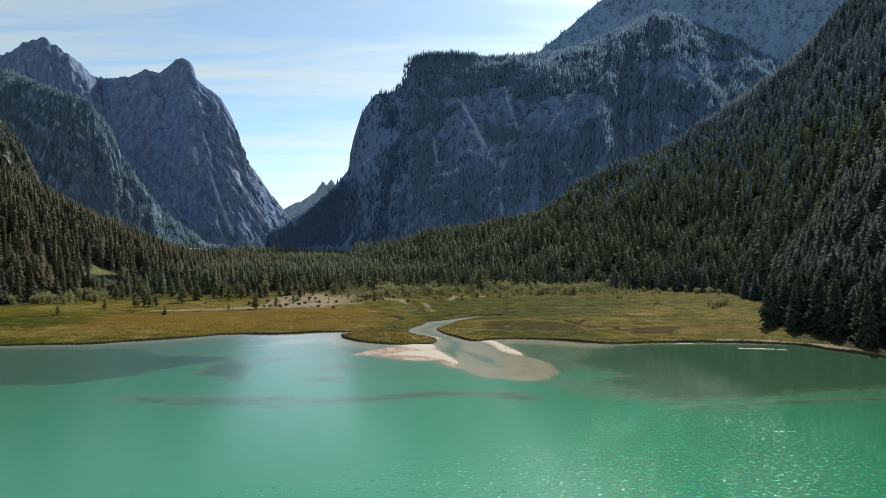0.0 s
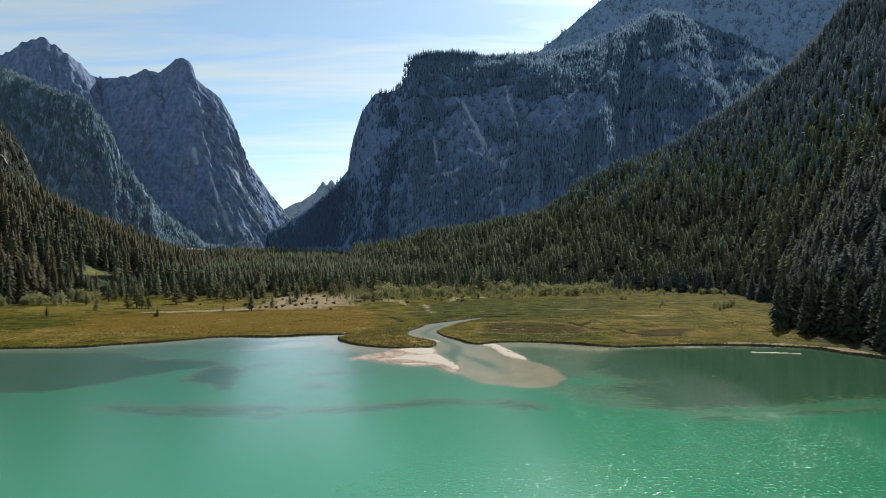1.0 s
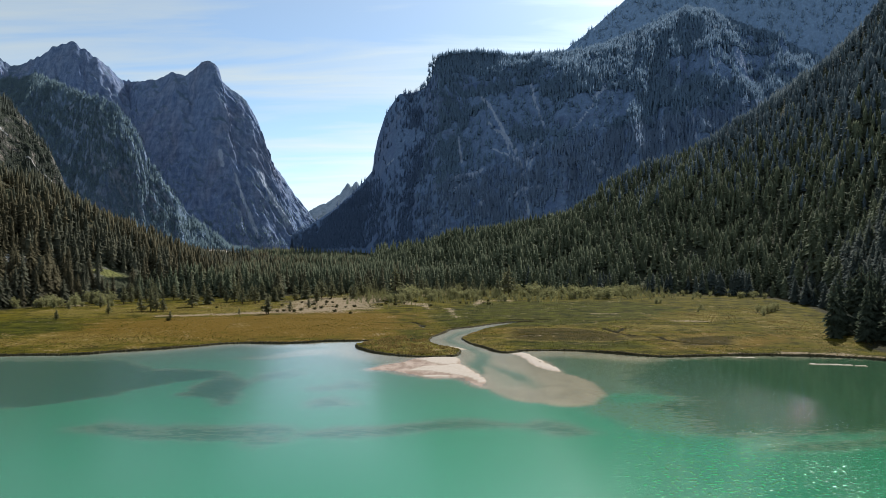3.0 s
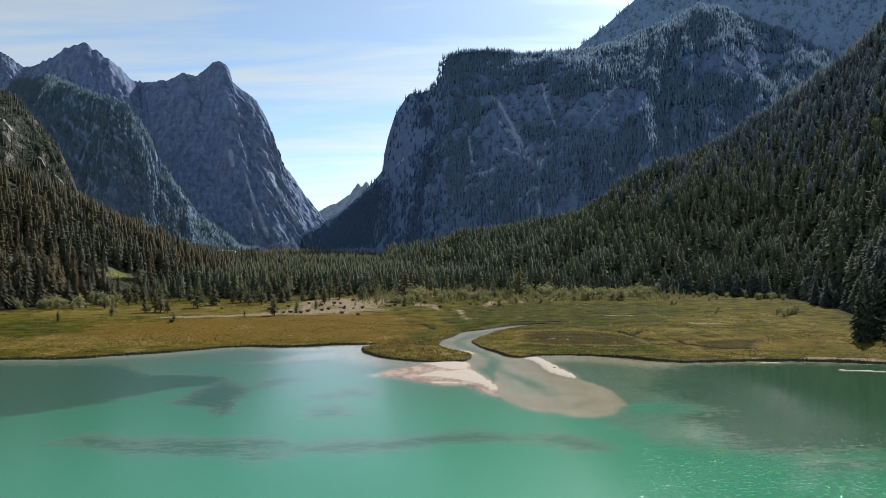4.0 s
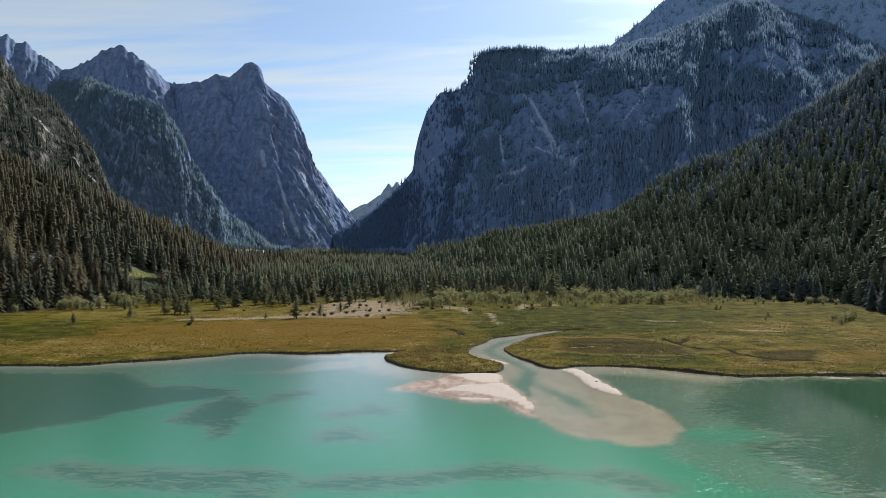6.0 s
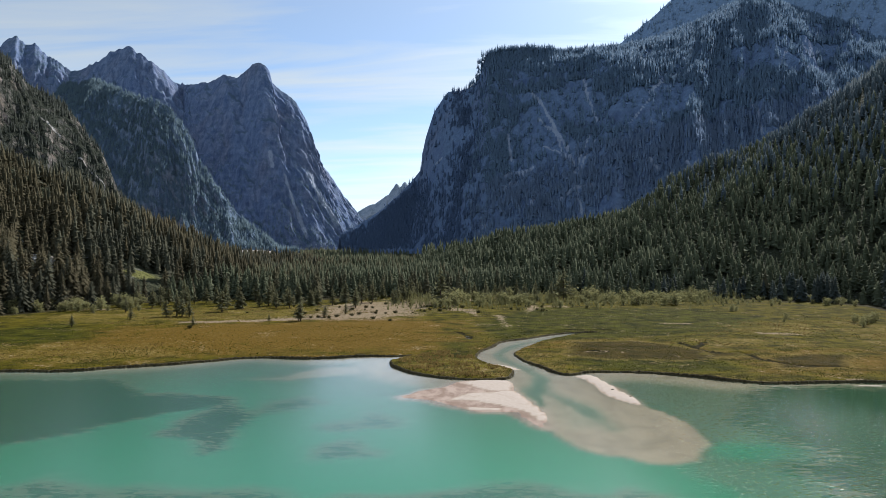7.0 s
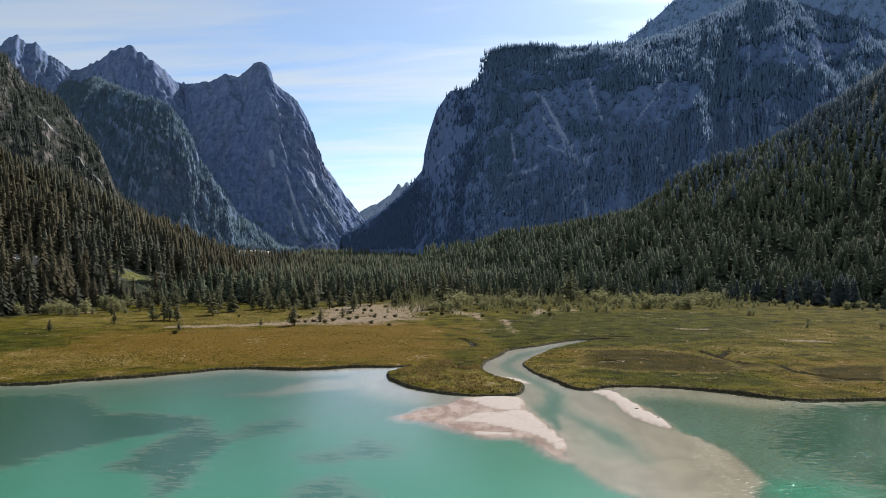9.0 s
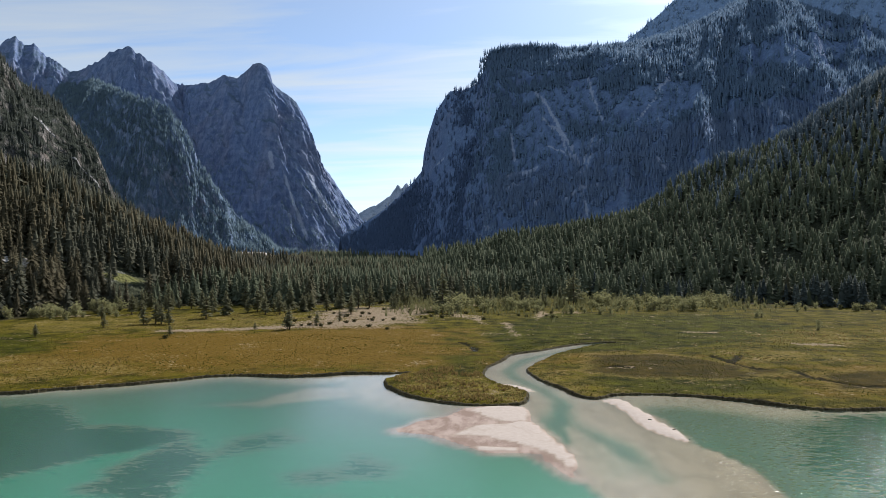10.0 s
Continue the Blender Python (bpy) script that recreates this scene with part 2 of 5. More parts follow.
GROUND, WATER = ground_material(), water_material()
# Darker copy of the spruce needles, with the shaded look in its colour.
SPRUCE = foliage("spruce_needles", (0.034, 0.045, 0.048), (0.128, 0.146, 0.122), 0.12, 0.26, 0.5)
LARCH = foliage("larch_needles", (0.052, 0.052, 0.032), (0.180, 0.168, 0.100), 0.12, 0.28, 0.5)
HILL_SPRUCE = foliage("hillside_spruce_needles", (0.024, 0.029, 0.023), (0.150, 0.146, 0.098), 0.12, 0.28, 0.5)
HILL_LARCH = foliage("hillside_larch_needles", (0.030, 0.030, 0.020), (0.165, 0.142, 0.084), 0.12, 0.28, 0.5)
# Brighter copy of the spruce needles: the lit look is in its colour.
LIT_SPRUCE = foliage("lit_spruce_needles", (0.042, 0.050, 0.032), (0.188, 0.206, 0.126), 0.12, 0.26, 0.5)
# Haze over the east mountain is put into the blue of these two needle colours.
HAZED_SPRUCE_FAR = foliage("hazed_far_spruce_needles", (0.150, 0.218, 0.328), (0.152, 0.222, 0.292), 0.05, 0.06, 0.4)
HAZED_SPRUCE_LOW = foliage("hazed_low_spruce_needles", (0.165, 0.230, 0.360), (0.245, 0.320, 0.440), 0.05, 0.22, 0.4)
# Pale blue needles carry the haze before the rear mountainside.
HAZED_SPRUCE_HIGH = foliage("hazed_high_spruce_needles", (0.27, 0.37, 0.51), (0.29, 0.39, 0.50), 0.02, 0.25, 0.4)
# Western spruces: their bluish needles include the distance haze.
HAZED_SPRUCE_DIM = foliage("hazed_shoulder_spruce_needles", (0.100, 0.150, 0.195), (0.215, 0.285, 0.315), 0.02, 0.25, 0.45)
# Upper slope needles, blued and lightened to carry haze.
HAZED_SPRUCE_UPPER = foliage("hazed_upper_spruce_needles", (0.068, 0.092, 0.118), (0.175, 0.210, 0.220), 0.05, 0.22, 0.4)
# Navy needles: the gap cliff's deep shade and haze are painted into them.
SHADED_SPRUCE_GAP = foliage("shaded_gap_spruce_needles", (0.085, 0.128, 0.225), (0.150, 0.208, 0.320), 0.05, 0.2, 0.4)
SPRUCE_BROWN = foliage("spur_spruce_needles", (0.030, 0.036, 0.034), (0.100, 0.108, 0.088), 0.02, 0.25, 0.5)
# Shade on the backlit shore spruces is put into these dark needles.
SHADE_SPRUCE = foliage("shade_spruce_needles", (0.035, 0.046, 0.034), (0.095, 0.11, 0.075), 0.2, 0.35)
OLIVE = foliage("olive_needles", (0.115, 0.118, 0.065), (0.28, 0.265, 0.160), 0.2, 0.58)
WILLOW = foliage("willow_leaves", (0.150, 0.150, 0.066), (0.31, 0.285, 0.14), 0.2, 0.4)
BARK = bark_material("bark", (0.13, 0.10, 0.075))
PALE_BARK = bark_material("willow_bark", (0.2, 0.18, 0.14))
# Far peaks are paled and blued to carry the valley's haze.
HAZE_PALE_LIMESTONE = mountain_material("haze_pale_limestone", (0.25, 0.30, 0.36), (0.42, 0.47, 0.53), (0.2, 0.26, 0.28), 0.9)
# Grey rock of peaks and horn, tinted blue to imitate haze.
HAZED_LIMESTONE = mountain_material("haze_blue_limestone", (0.080, 0.118, 0.220), (0.185, 0.235, 0.355), (0.10, 0.145, 0.205), 0.74, 0.05, 4.5)
# East mountain: aerial haze goes into the blue of its rock and plants.
HAZED_WOODED_ROCK = mountain_material("hazed_wooded_rock", (0.102, 0.152, 0.280), (0.165, 0.226, 0.365), (0.165, 0.235, 0.375), 0.34, 0.02, 8.0)
# Rear mountainside: pale blue base colours stand in for distance haze.
HAZED_HIGH_ROCK = mountain_material("hazed_high_rock", (0.20, 0.285, 0.43), (0.25, 0.34, 0.49), (0.225, 0.315, 0.465), -0.8, 0.02, 5.0)
# The shoulder's rock and plants are blued for haze as well.
HAZED_SHOULDER_ROCK = mountain_material("hazed_shoulder_rock", (0.120, 0.170, 0.275), (0.28, 0.34, 0.45), (0.145, 0.205, 0.285), 0.42, 0.04)
SPUR_ROCK = mountain_material("brown_wooded_rock", (0.060, 0.062, 0.068), (0.26, 0.24, 0.22), (0.040, 0.046, 0.034), 0.50, 0.035)
SLOPE_SOIL = mountain_material("wooded_slope", (0.10, 0.095, 0.085), (0.26, 0.245, 0.22), (0.055, 0.060, 0.036), 0.35)


# ---- shaping helpers ----
def hash2(i, j, seed):
    v = np.sin(i * 127.1 + j * 311.7 + seed * 74.7) * 43758.5453
    return v - np.floor(v)


def value_noise(x, y, seed=0):
    i, j = np.floor(x), np.floor(y)
    fx, fy = x - i, y - j
    fx, fy = fx * fx * (3 - 2 * fx), fy * fy * (3 - 2 * fy)
    a, b = hash2(i, j, seed), hash2(i + 1, j, seed)
    c, d = hash2(i, j + 1, seed), hash2(i + 1, j + 1, seed)
    return (a + (b - a) * fx) * (1 - fy) + (c + (d - c) * fx) * fy


def fbm(x, y, seed=0, octaves=4, gain=0.5):
    total, amp, norm = 0.0, 1.0, 0.0
    for k in range(octaves):
        total = total + amp * value_noise(x * 2 ** k + 17.3 * k, y * 2 ** k - 9.1 * k, seed + k)
        norm += amp
        amp *= gain
    return total / norm


def ridged(x, y, seed=0, octaves=4, gain=0.5):
    total, amp, norm = 0.0, 1.0, 0.0
    for k in range(octaves):
        total = total + amp * (1 - np.abs(2 * value_noise(x * 2 ** k + 5.7 * k, y * 2 ** k + 3.3 * k, seed + k) - 1))
        norm += amp
        amp *= gain
    return total / norm


def smooth(v, a, b):
    t = np.clip((v - a) / (b - a), 0, 1)
    return t * t * (3 - 2 * t)


def spline(points, step):
    """Catmull-Rom through the points, sampled about every step metres."""
    p = np.array(points, float)
    p = np.vstack([2 * p[0] - p[1], p, 2 * p[-1] - p[-2]])
    rows = []
    for k in range(1, len(p) - 2):
        n = max(2, int(np.linalg.norm(p[k + 1] - p[k]) / step))
        t = np.linspace(0, 1, n, endpoint=False)[:, None]
        a, b, c, d = p[k - 1], p[k], p[k + 1], p[k + 2]
        rows.append(0.5 * (2 * b + (c - a) * t + (2 * a - 5 * b + 4 * c - d) * t ** 2 + (3 * b - a - 3 * c + d) * t ** 3))
    rows.append(p[-2][None])
    return np.vstack(rows)


def inside_distance(x, y, poly):
    """Metres inside (+) or outside (-) a closed outline."""
    poly = np.asarray(poly, float)
    best = np.full(x.shape, 1e18)
    odd = np.zeros(x.shape, bool)
    for (ax, ay), (bx, by) in zip(poly, np.roll(poly, -1, 0)):
        dx, dy = bx - ax, by - ay
        t = np.clip(((x - ax) * dx + (y - ay) * dy) / (dx * dx + dy * dy + 1e-12), 0, 1)
        best = np.minimum(best, (x - ax - t * dx) ** 2 + (y - ay - t * dy) ** 2)
        if ay != by:
            odd ^= ((ay > y) != (by > y)) & (x < (bx - ax) * (y - ay) / (by - ay) + ax)
    return np.where(odd, 1, -1) * np.sqrt(best)


def mesh_from(name, verts, faces, mat, attributes=None, smooth_shade=False):
    """A mesh from numpy arrays; faces all of one corner count."""
    me = bpy.data.meshes.new(name)
    verts, faces = np.asarray(verts, np.float32), np.asarray(faces, np.int32)
    k = faces.shape[1]
    me.vertices.add(len(verts))
    me.vertices.foreach_set("co", verts.ravel())
    me.loops.add(faces.size)
    me.loops.foreach_set("vertex_index", faces.ravel())
    me.polygons.add(len(faces))
    me.polygons.foreach_set("loop_start", np.arange(0, faces.size, k, dtype=np.int32))
    me.polygons.foreach_set("use_smooth", np.full(len(faces), smooth_shade))
    for key, values in (attributes or {}).items():
        me.attributes.new(key, "FLOAT", "POINT").data.foreach_set("value", np.asarray(values, np.float32).ravel())
    me.update()
    me.validate()
    me.materials.append(mat)
    return me


def grid_faces(rows, cols):
    i = np.arange(rows - 1)[:, None] * cols + np.arange(cols - 1)[None]
    return np.stack([i, i + 1, i + 1 + cols, i + cols], -1).reshape(-1, 4)


def part(name, me, parent, label=""):
    ob = new(name, me)
    ob.parent = parent
    return tagged(ob, label)


# ---- plan of the lake and the meadow ----
SHORE_WEST = [(-470, -700), (-440, -200), (-390, 60), (-310, 170), (-230, 228), (-160, 259), (-129, 265), (-119, 272), (-107, 279), (-96, 288),
              (-84, 298), (-63, 299), (-48, 306), (-36, 308)]
SPIT = [(-30, 311), (-34, 303), (-35, 293), (-30, 280), (-23, 272), (-14, 267), (-4, 266), (3, 269), (5, 277), (4, 285), (-3, 294), (-7, 307),
        (-7, 321), (-2, 338), (2, 355), (14, 369), (24, 383), (33, 392)]
SHORE_EAST = [(43, 397), (45, 393), (36, 388), (30, 377), (19, 359), (9, 332), (6, 319), (9, 303), (14, 290), (17, 281), (22, 277), (29, 283),
              (44, 284), (57, 279), (68, 272), (79, 270), (105, 275), (126, 274), (146, 268), (153, 252), (161, 234), (172, 195), (185, 120),
              (205, 0), (240, -700)]
SHORE = spline(SHORE_WEST + SPIT + SHORE_EAST, 1.5)
BAR_PALE = [(23, 275), (27.6, 277.6), (30.7, 268), (32.5, 254.7), (34, 248), (35.3, 239.2), (34, 237), (31, 241), (28.8, 245.7), (27.6, 251.6), (27.2, 259.7), (25, 270.5)]
BAR_PINK = [(-25, 241), (-20, 248), (-14.5, 255), (-10, 264), (3, 266), (4.5, 252), (8, 241), (10.2, 231.5), (11.2, 223), (11.4, 216), (11, 210.5), (8, 212),
            (5, 219), (2.3, 224.5), (-3, 225), (-6, 225.5), (-9.2, 228), (-13, 232.5), (-17, 235.5), (-23.5, 238)]
BAR_DRY = [[(-12, 236.6), (-8.3, 245.5), (-3, 247), (3.8, 250.4), (7.9, 240), (10, 231.4), (10.8, 223.3), (11, 217.6), (10.2, 215.6), (9, 217), (8.2, 222), (6.3, 227),
            (3.5, 229), (1.4, 231.5), (-1.2, 234.5), (-5, 236.5), (-9, 237)],
           [(-9.9, 260), (-5.8, 265), (3, 265.3), (3.6, 253), (-2.4, 249.5), (-5.8, 255)], [(-8, 229.5), (-3, 229), (1, 228), (-2, 226.5), (-7, 227.5)]]
FAN = [(11, 214), (13.5, 202.5), (17.7, 195), (22.5, 192.6), (26.5, 189), (30.5, 188.5), (35, 192.5), (39.5, 200), (41, 209), (40.5, 219), (38.7, 229.6), (35.4, 238),
       (33, 258), (25, 268), (14, 264)]
CHANNEL = [(10, 255), (13, 249), (17, 245), (20, 241.5), (24, 234), (24, 222), (21, 214), (16, 210), (13, 214), (12, 224), (11, 234), (9.8, 242)]
RIVER_RUN = [(38, 393), (27, 374), (11, 353), (3, 335), (0.5, 320), (3, 305), (9, 290), (12.5, 275), (12, 262), (14, 250), (17, 241), (20.5, 233), (23, 223), (24, 213)]
SHOAL = [(-73, 258), (-64, 268), (-55, 282), (-42, 286), (-44, 275), (-58, 259)]
EAST_SHALLOWS = [(30, 279), (44, 285), (60, 278), (70, 268), (95, 268), (76, 262), (62, 246), (53, 226), (47, 206), (42, 206), (40, 228), (36, 240)]
APRON = [(36, 197), (41, 193), (47, 185), (53, 166), (47, 163), (40, 172), (34, 183)]
EAST_BARS = [[(119, 258), (129, 256.4), (137, 253.4), (137, 251.2), (128.5, 254), (119, 255.4)], [(100, 271.5), (108, 271.8), (108, 269.6), (100, 269)]]
RIVER_BAR = [(-1.7, 295.4), (2.3, 294.2), (7.4, 285.7), (4.3, 285.3), (0.6, 288.9)]
WEEDS = [
    [(-230, 236), (-150, 252), (-125, 252), (-111, 256), (-101, 249), (-90, 236), (-77, 236), (-66, 233), (-64, 230), (-69, 222), (-75, 215), (-79, 208), (-85, 196), (-96, 184), (-170, 176)],
    [(-67, 208), (-66, 215), (-65, 224), (-64, 229), (-58, 221), (-55, 219), (-54, 213), (-53, 202), (-52, 195), (-51, 190), (-52, 187), (-53.5, 192), (-59, 198), (-66, 199), (-65, 204)],
    [(-56, 163), (-54, 167), (-50, 165.5), (-44, 164.5), (-37, 166.5), (-34, 166), (-31, 164), (-37, 161), (-40, 159), (-44, 158), (-51, 160)],
    [(53, 227), (63, 247), (74, 264), (102, 268), (150, 270), (168, 248), (178, 200), (124.5, 179.2), (103.6, 174.6), (82.3, 167.4), (57, 164), (54, 169), (53, 180), (50, 190), (57, 196),
     (63, 199), (55, 207)],
    [(60.4, 154.0), (84.0, 158.7), (114.5, 165.2), (114.5, 167.2), (84.0, 160.7), (60.4, 155.4)],
    [(-28, 161), (-21, 165), (-12, 166.5), (-2, 173), (4, 174.5), (15, 171), (4, 168.5), (-3, 167.5), (-11, 164), (-21, 161)],
    [(17, 169), (20, 173), (24, 170), (28, 165), (23, 165), (20, 168)],
    [(-53, 220), (-52, 230), (-47, 235), (-44, 231), (-49, 224)],
    [(-35, 207), (-32, 213), (-28, 211), (-30, 207)],
    [(-29, 212), (-28, 219), (-21, 215), (-23, 210)],
    [(-31, 188), (-31, 194), (-28, 197), (-26, 191), (-22, 189)],
    [(-38, 158), (-33, 159.5), (-30, 157), (-35, 154.5)],
    [(-73, 165), (-70, 168.5), (-62, 165.5), (-56, 163.5), (-51, 159.5), (-55, 158.5), (-62, 161.5)],
]
GRAVEL = [
    [(-113, 508), (-95, 548), (-60, 570), (-40, 560), (-48, 470), (-62, 434), (-118, 424), (-104, 470)],
    [(-157, 399), (-131, 413), (-105, 428), (-80, 436), (-80, 446), (-109, 441), (-134, 424), (-160, 408)],
    [(-2, 466), (1, 466), (3, 446), (6, 412), (5, 402), (3, 410), (0.5, 440)], [(-33, 522), (-24, 512), (-18, 484), (-30, 495)], [(-18, 504), (-12, 485), (-12, 457), (-17, 475)], [(18, 528), (26, 540), (25, 514), (17, 483)],
    [(31, 324), (39, 325), (39, 328), (31, 328)],
    [(28, 523), (46, 527), (46, 532), (28, 530)],
    [(85, 432), (100, 436), (100, 440), (85, 437)],
    [(118, 393), (136, 394), (136, 400), (118, 401)],
    [(-254, 452), (-215, 475), (-213, 478), (-256, 456)],
    [(100, 268), (110, 272), (112, 276), (100, 277)], [(118, 272), (140, 266), (150, 250), (158, 234), (164, 240), (158, 262), (142, 277), (120, 281)],
    [(-30, 560), (20, 610), (15, 620), (-35, 575)],
]
DITCHES = [[(-19, 386), (-13, 372), (-12, 359)], [(74, 357), (76, 338), (80, 328), (88, 331), (92, 330)], [(84, 359), (75, 340)],
           [(90, 330), (91, 312), (99, 301), (112, 300)], [(31, 328), (35, 330), (39, 327)], [(10, 385), (30, 402), (55, 404)]]
WET = [[(90, 295), (110, 298), (128, 330), (96, 322)], [(24, 318), (31, 354), (51, 360), (66, 351), (76, 331), (74, 312), (54, 308), (37, 308)], [(75, 318), (92, 322), (90, 330), (76, 330)]]
LUSH = [[(2, 345), (-12, 420), (20, 520), (130, 530), (150, 470), (105, 400), (60, 375)], [(24, 308), (76, 314), (80, 290), (60, 282), (27, 281)], [(-12, 300), (-26, 345), (-8, 350)], [(-230, 330), (-175, 300), (-165, 340), (-215, 400)]]
DRY = [[(-29, 300), (-32, 285), (-20, 270), (0, 268), (4, 278), (-5, 296), (-8, 315), (-20, 315)],
       [(-180, 275), (-125, 275), (-105, 300), (-130, 325), (-190, 315)], [(80, 340), (120, 350), (125, 370), (90, 385)],
       [(95, 400), (150, 395), (170, 450), (120, 450)], [(10, 300), (18, 284), (30, 290), (16, 322)], [(-250, 420), (-215, 385), (-150, 410), (-90, 440), (-70, 480), (-140, 500), (-220, 470)], [(140, 280), (165, 300), (200, 400), (190, 480), (160, 400)]]
RUST = [[(88, 292), (125, 296), (150, 330), (100, 328)], [(-160, 290), (-95, 300), (-40, 315), (-18, 335), (-25, 420), (-60, 440), (-110, 415), (-170, 380)], [(95, 303), (108, 303), (132, 345), (98, 333)],
        [(14, 330), (30, 354), (60, 350), (70, 335), (40, 338)]]
WOODS_EDGE = [(-430, 150), (-330, 330), (-262, 430), (-246, 500), (-215, 535), (-185, 548), (-137, 540), (-116, 575), (-77, 588), (-37, 598),
              (10, 640), (70, 650), (109, 632), (152, 632), (200, 606), (230, 586), (248, 560), (238, 490), (212, 405), (180, 335), (158, 290),
              (162, 236), (176, 190), (195, 100), (225, -100), (700, -100), (4000, 1500), (4000, 4900), (-4000, 4900), (-4000, 1500), (-900, 150)]


def land_distance(x, y):
    return -inside_distance(x, y, SHORE)


def terrain(x, y):
    """Height of the ground sheet and its masks."""
    d = land_distance(x, y) + 0.9 * (fbm(x / 5, y / 5, 3, 3) - 0.5)
    rise = 0.014 * np.maximum(0, y - 430) + 0.011 * np.maximum(0, y - 900)
    rough = 0.35 * (fbm(x / 9, y / 9, 7, 4) - 0.45) + 1.2 * (fbm(x / 60, y / 60, 9, 3) - 0.5) * smooth(d, 5, 60)
    land = -0.45 + 1.07 * smooth(d, 0.5, 2.4) + 0.5 * smooth(d, 5, 80) + rough * smooth(d, 0, 6) + rise * smooth(d, 0, 40)
    far = np.sqrt(x * x + (y - 200) ** 2)
    land = land + smooth(far, 5200, 9000) * 40
    w = np.maximum(-d, 0)
    steep = np.maximum(smooth(x, 58, 84), np.maximum(0.7 * smooth(-x, 42, 80), smooth(-x, 92, 125)))
    bed = -(0.12 + 0.85 * steep * smooth(w, 0, 3) + 5.6 * (1 - np.exp(-(w / 50.0) ** 1.4)))
    fan = inside_distance(x, y, spline(FAN + FAN[:1], 2))
    bed = bed + (-0.16 - bed) * smooth(fan + 2.0 * (fbm(x / 6, y / 6, 44, 3) - 0.5), -2.2, 0.6) * np.where(bed < -0.16, 1, 0)
    pink = inside_distance(x, y, spline(BAR_PINK + BAR_PINK[:1], 2)) + 3.5 * (fbm(x / 4, y / 7, 21, 3) - 0.5)
    pale = inside_distance(x, y, spline(BAR_PALE + BAR_PALE[:1], 2)) + 0.8 * (fbm(x / 3, y / 3, 22, 3) - 0.5)
    small = inside_distance(x, y, spline(RIVER_BAR + RIVER_BAR[:1], 2))
    small = np.maximum(small, np.max([inside_distance(x, y, q) for q in EAST_BARS], axis=0))
    apron = inside_distance(x, y, APRON) + 5.0 * (fbm(x / 8, y / 6, 48, 4) - 0.5)
    bed = bed + (-1.0 - bed) * 0.7 * smooth(apron, -6, 2) * np.where(bed < -1.0, 1, 0)
    run = np.full(x.shape, 1e9)
    for (ax, ay), (bx, by) in zip(RIVER_RUN[:-1], RIVER_RUN[1:]):
        t = np.clip(((x - ax) * (bx - ax) + (y - ay) * (by - ay)) / ((bx - ax) ** 2 + (by - ay) ** 2), 0, 1)
        run = np.minimum(run, np.hypot(x - ax - t * (bx - ax), y - ay - t * (by - ay)))
    bed = bed - 0.75 * (1 - smooth(run + 3.5 * (fbm(x / 5, y / 11, 45, 3) - 0.5), 0.3, 4.2)) * np.where(bed < 0.02, 1, 0)
    dry_bar = np.max([inside_distance(x, y, spline(q + q[:1], 2)) for q in BAR_DRY], axis=0) + 2.2 * (fbm(x / 3, y / 6, 23, 3) - 0.5)
    bed = bed + (-0.16 - bed) * smooth(pink, -3, 0.0) * np.where(bed < -0.16, 1, 0)
    bed = bed + (0.03 + 0.12 * (fbm(x / 5, y / 8, 33, 3) - 0.42) - bed) * smooth(pink, -0.6, 1.6)
    bed = bed + (0.2 - bed) * smooth(dry_bar, -0.7, 0.9)
    bed = bed + (0.3 - bed) * smooth(pale, -0.8, 0.9)
    bed = bed + (0.16 - bed) * smooth(small, -0.6, 0.7)
    shoal = inside_distance(x, y, SHOAL) + 6.0 * (fbm(x / 9, y / 5, 47, 4) - 0.5)
    bed = bed + (-0.35 - bed) * 0.75 * smooth(shoal, -5, 3) * np.where(bed < -0.35, 1, 0)
    cut = inside_distance(x, y, spline(CHANNEL + CHANNEL[:1], 2)) + 2.5 * (fbm(x / 5, y / 8, 41, 3) - 0.5)
    bed = bed - 0.45 * smooth(cut, -2.5, 5.5) * (0.45 + 1.1 * fbm(x / 7, y / 12, 43, 3)) * np.where(bed < 0.02, 1, 0)
    silt = smooth(-bed, 0.45, 1.5)
    ragged = 6.0 * (fbm(x / 8, y / 3.6, 71, 4, 0.66) - 0.5)
    beds = np.max([inside_distance(x, y, q) for q in WEEDS[:2] + WEEDS[3:4]], axis=0) + ragged
    tufts = np.max([inside_distance(x, y, q) for q in WEEDS[2:3] + WEEDS[4:]], axis=0) + ragged
    dense = smooth(inside_distance(x, y, WEEDS[3]) + ragged, -8, 3)
    bed = bed + (-0.5 - bed) * dense * np.where(bed < -0.5, 1, 0)
    bed = bed + (-0.8 - bed) * smooth(beds, -3.0, 0.3) * np.where(bed < -0.8, 1, 0)
    bed = bed + (-1.4 - bed) * smooth(tufts, -5.0, 0.3) * np.where(bed < -1.4, 1, 0)
    lee = inside_distance(x, y, EAST_SHALLOWS) + 6.0 * (fbm(x / 9, y / 9, 49, 4) - 0.5)
    bed = bed + (-0.5 - bed) * 0.85 * smooth(lee, -7, 3) * np.where(bed < -0.5, 1, 0)
    murk = -bed
    bed = np.where(bed < -0.25, -0.25 - 0.2 * (1 - np.exp((bed + 0.25) / 2)), bed)
    z = np.where(d > 0.3, land, np.minimum(bed, np.where(d > -1.0, np.maximum(-0.45, bed), 9)))
    ditch = np.zeros(x.shape)
    for q in DITCHES:
        far_in = np.full(x.shape, 1e9)
        for (ax, ay), (bx, by) in zip(q[:-1], q[1:]):
            t = np.clip(((x - ax) * (bx - ax) + (y - ay) * (by - ay)) / ((bx - ax) ** 2 + (by - ay) ** 2), 0, 1)
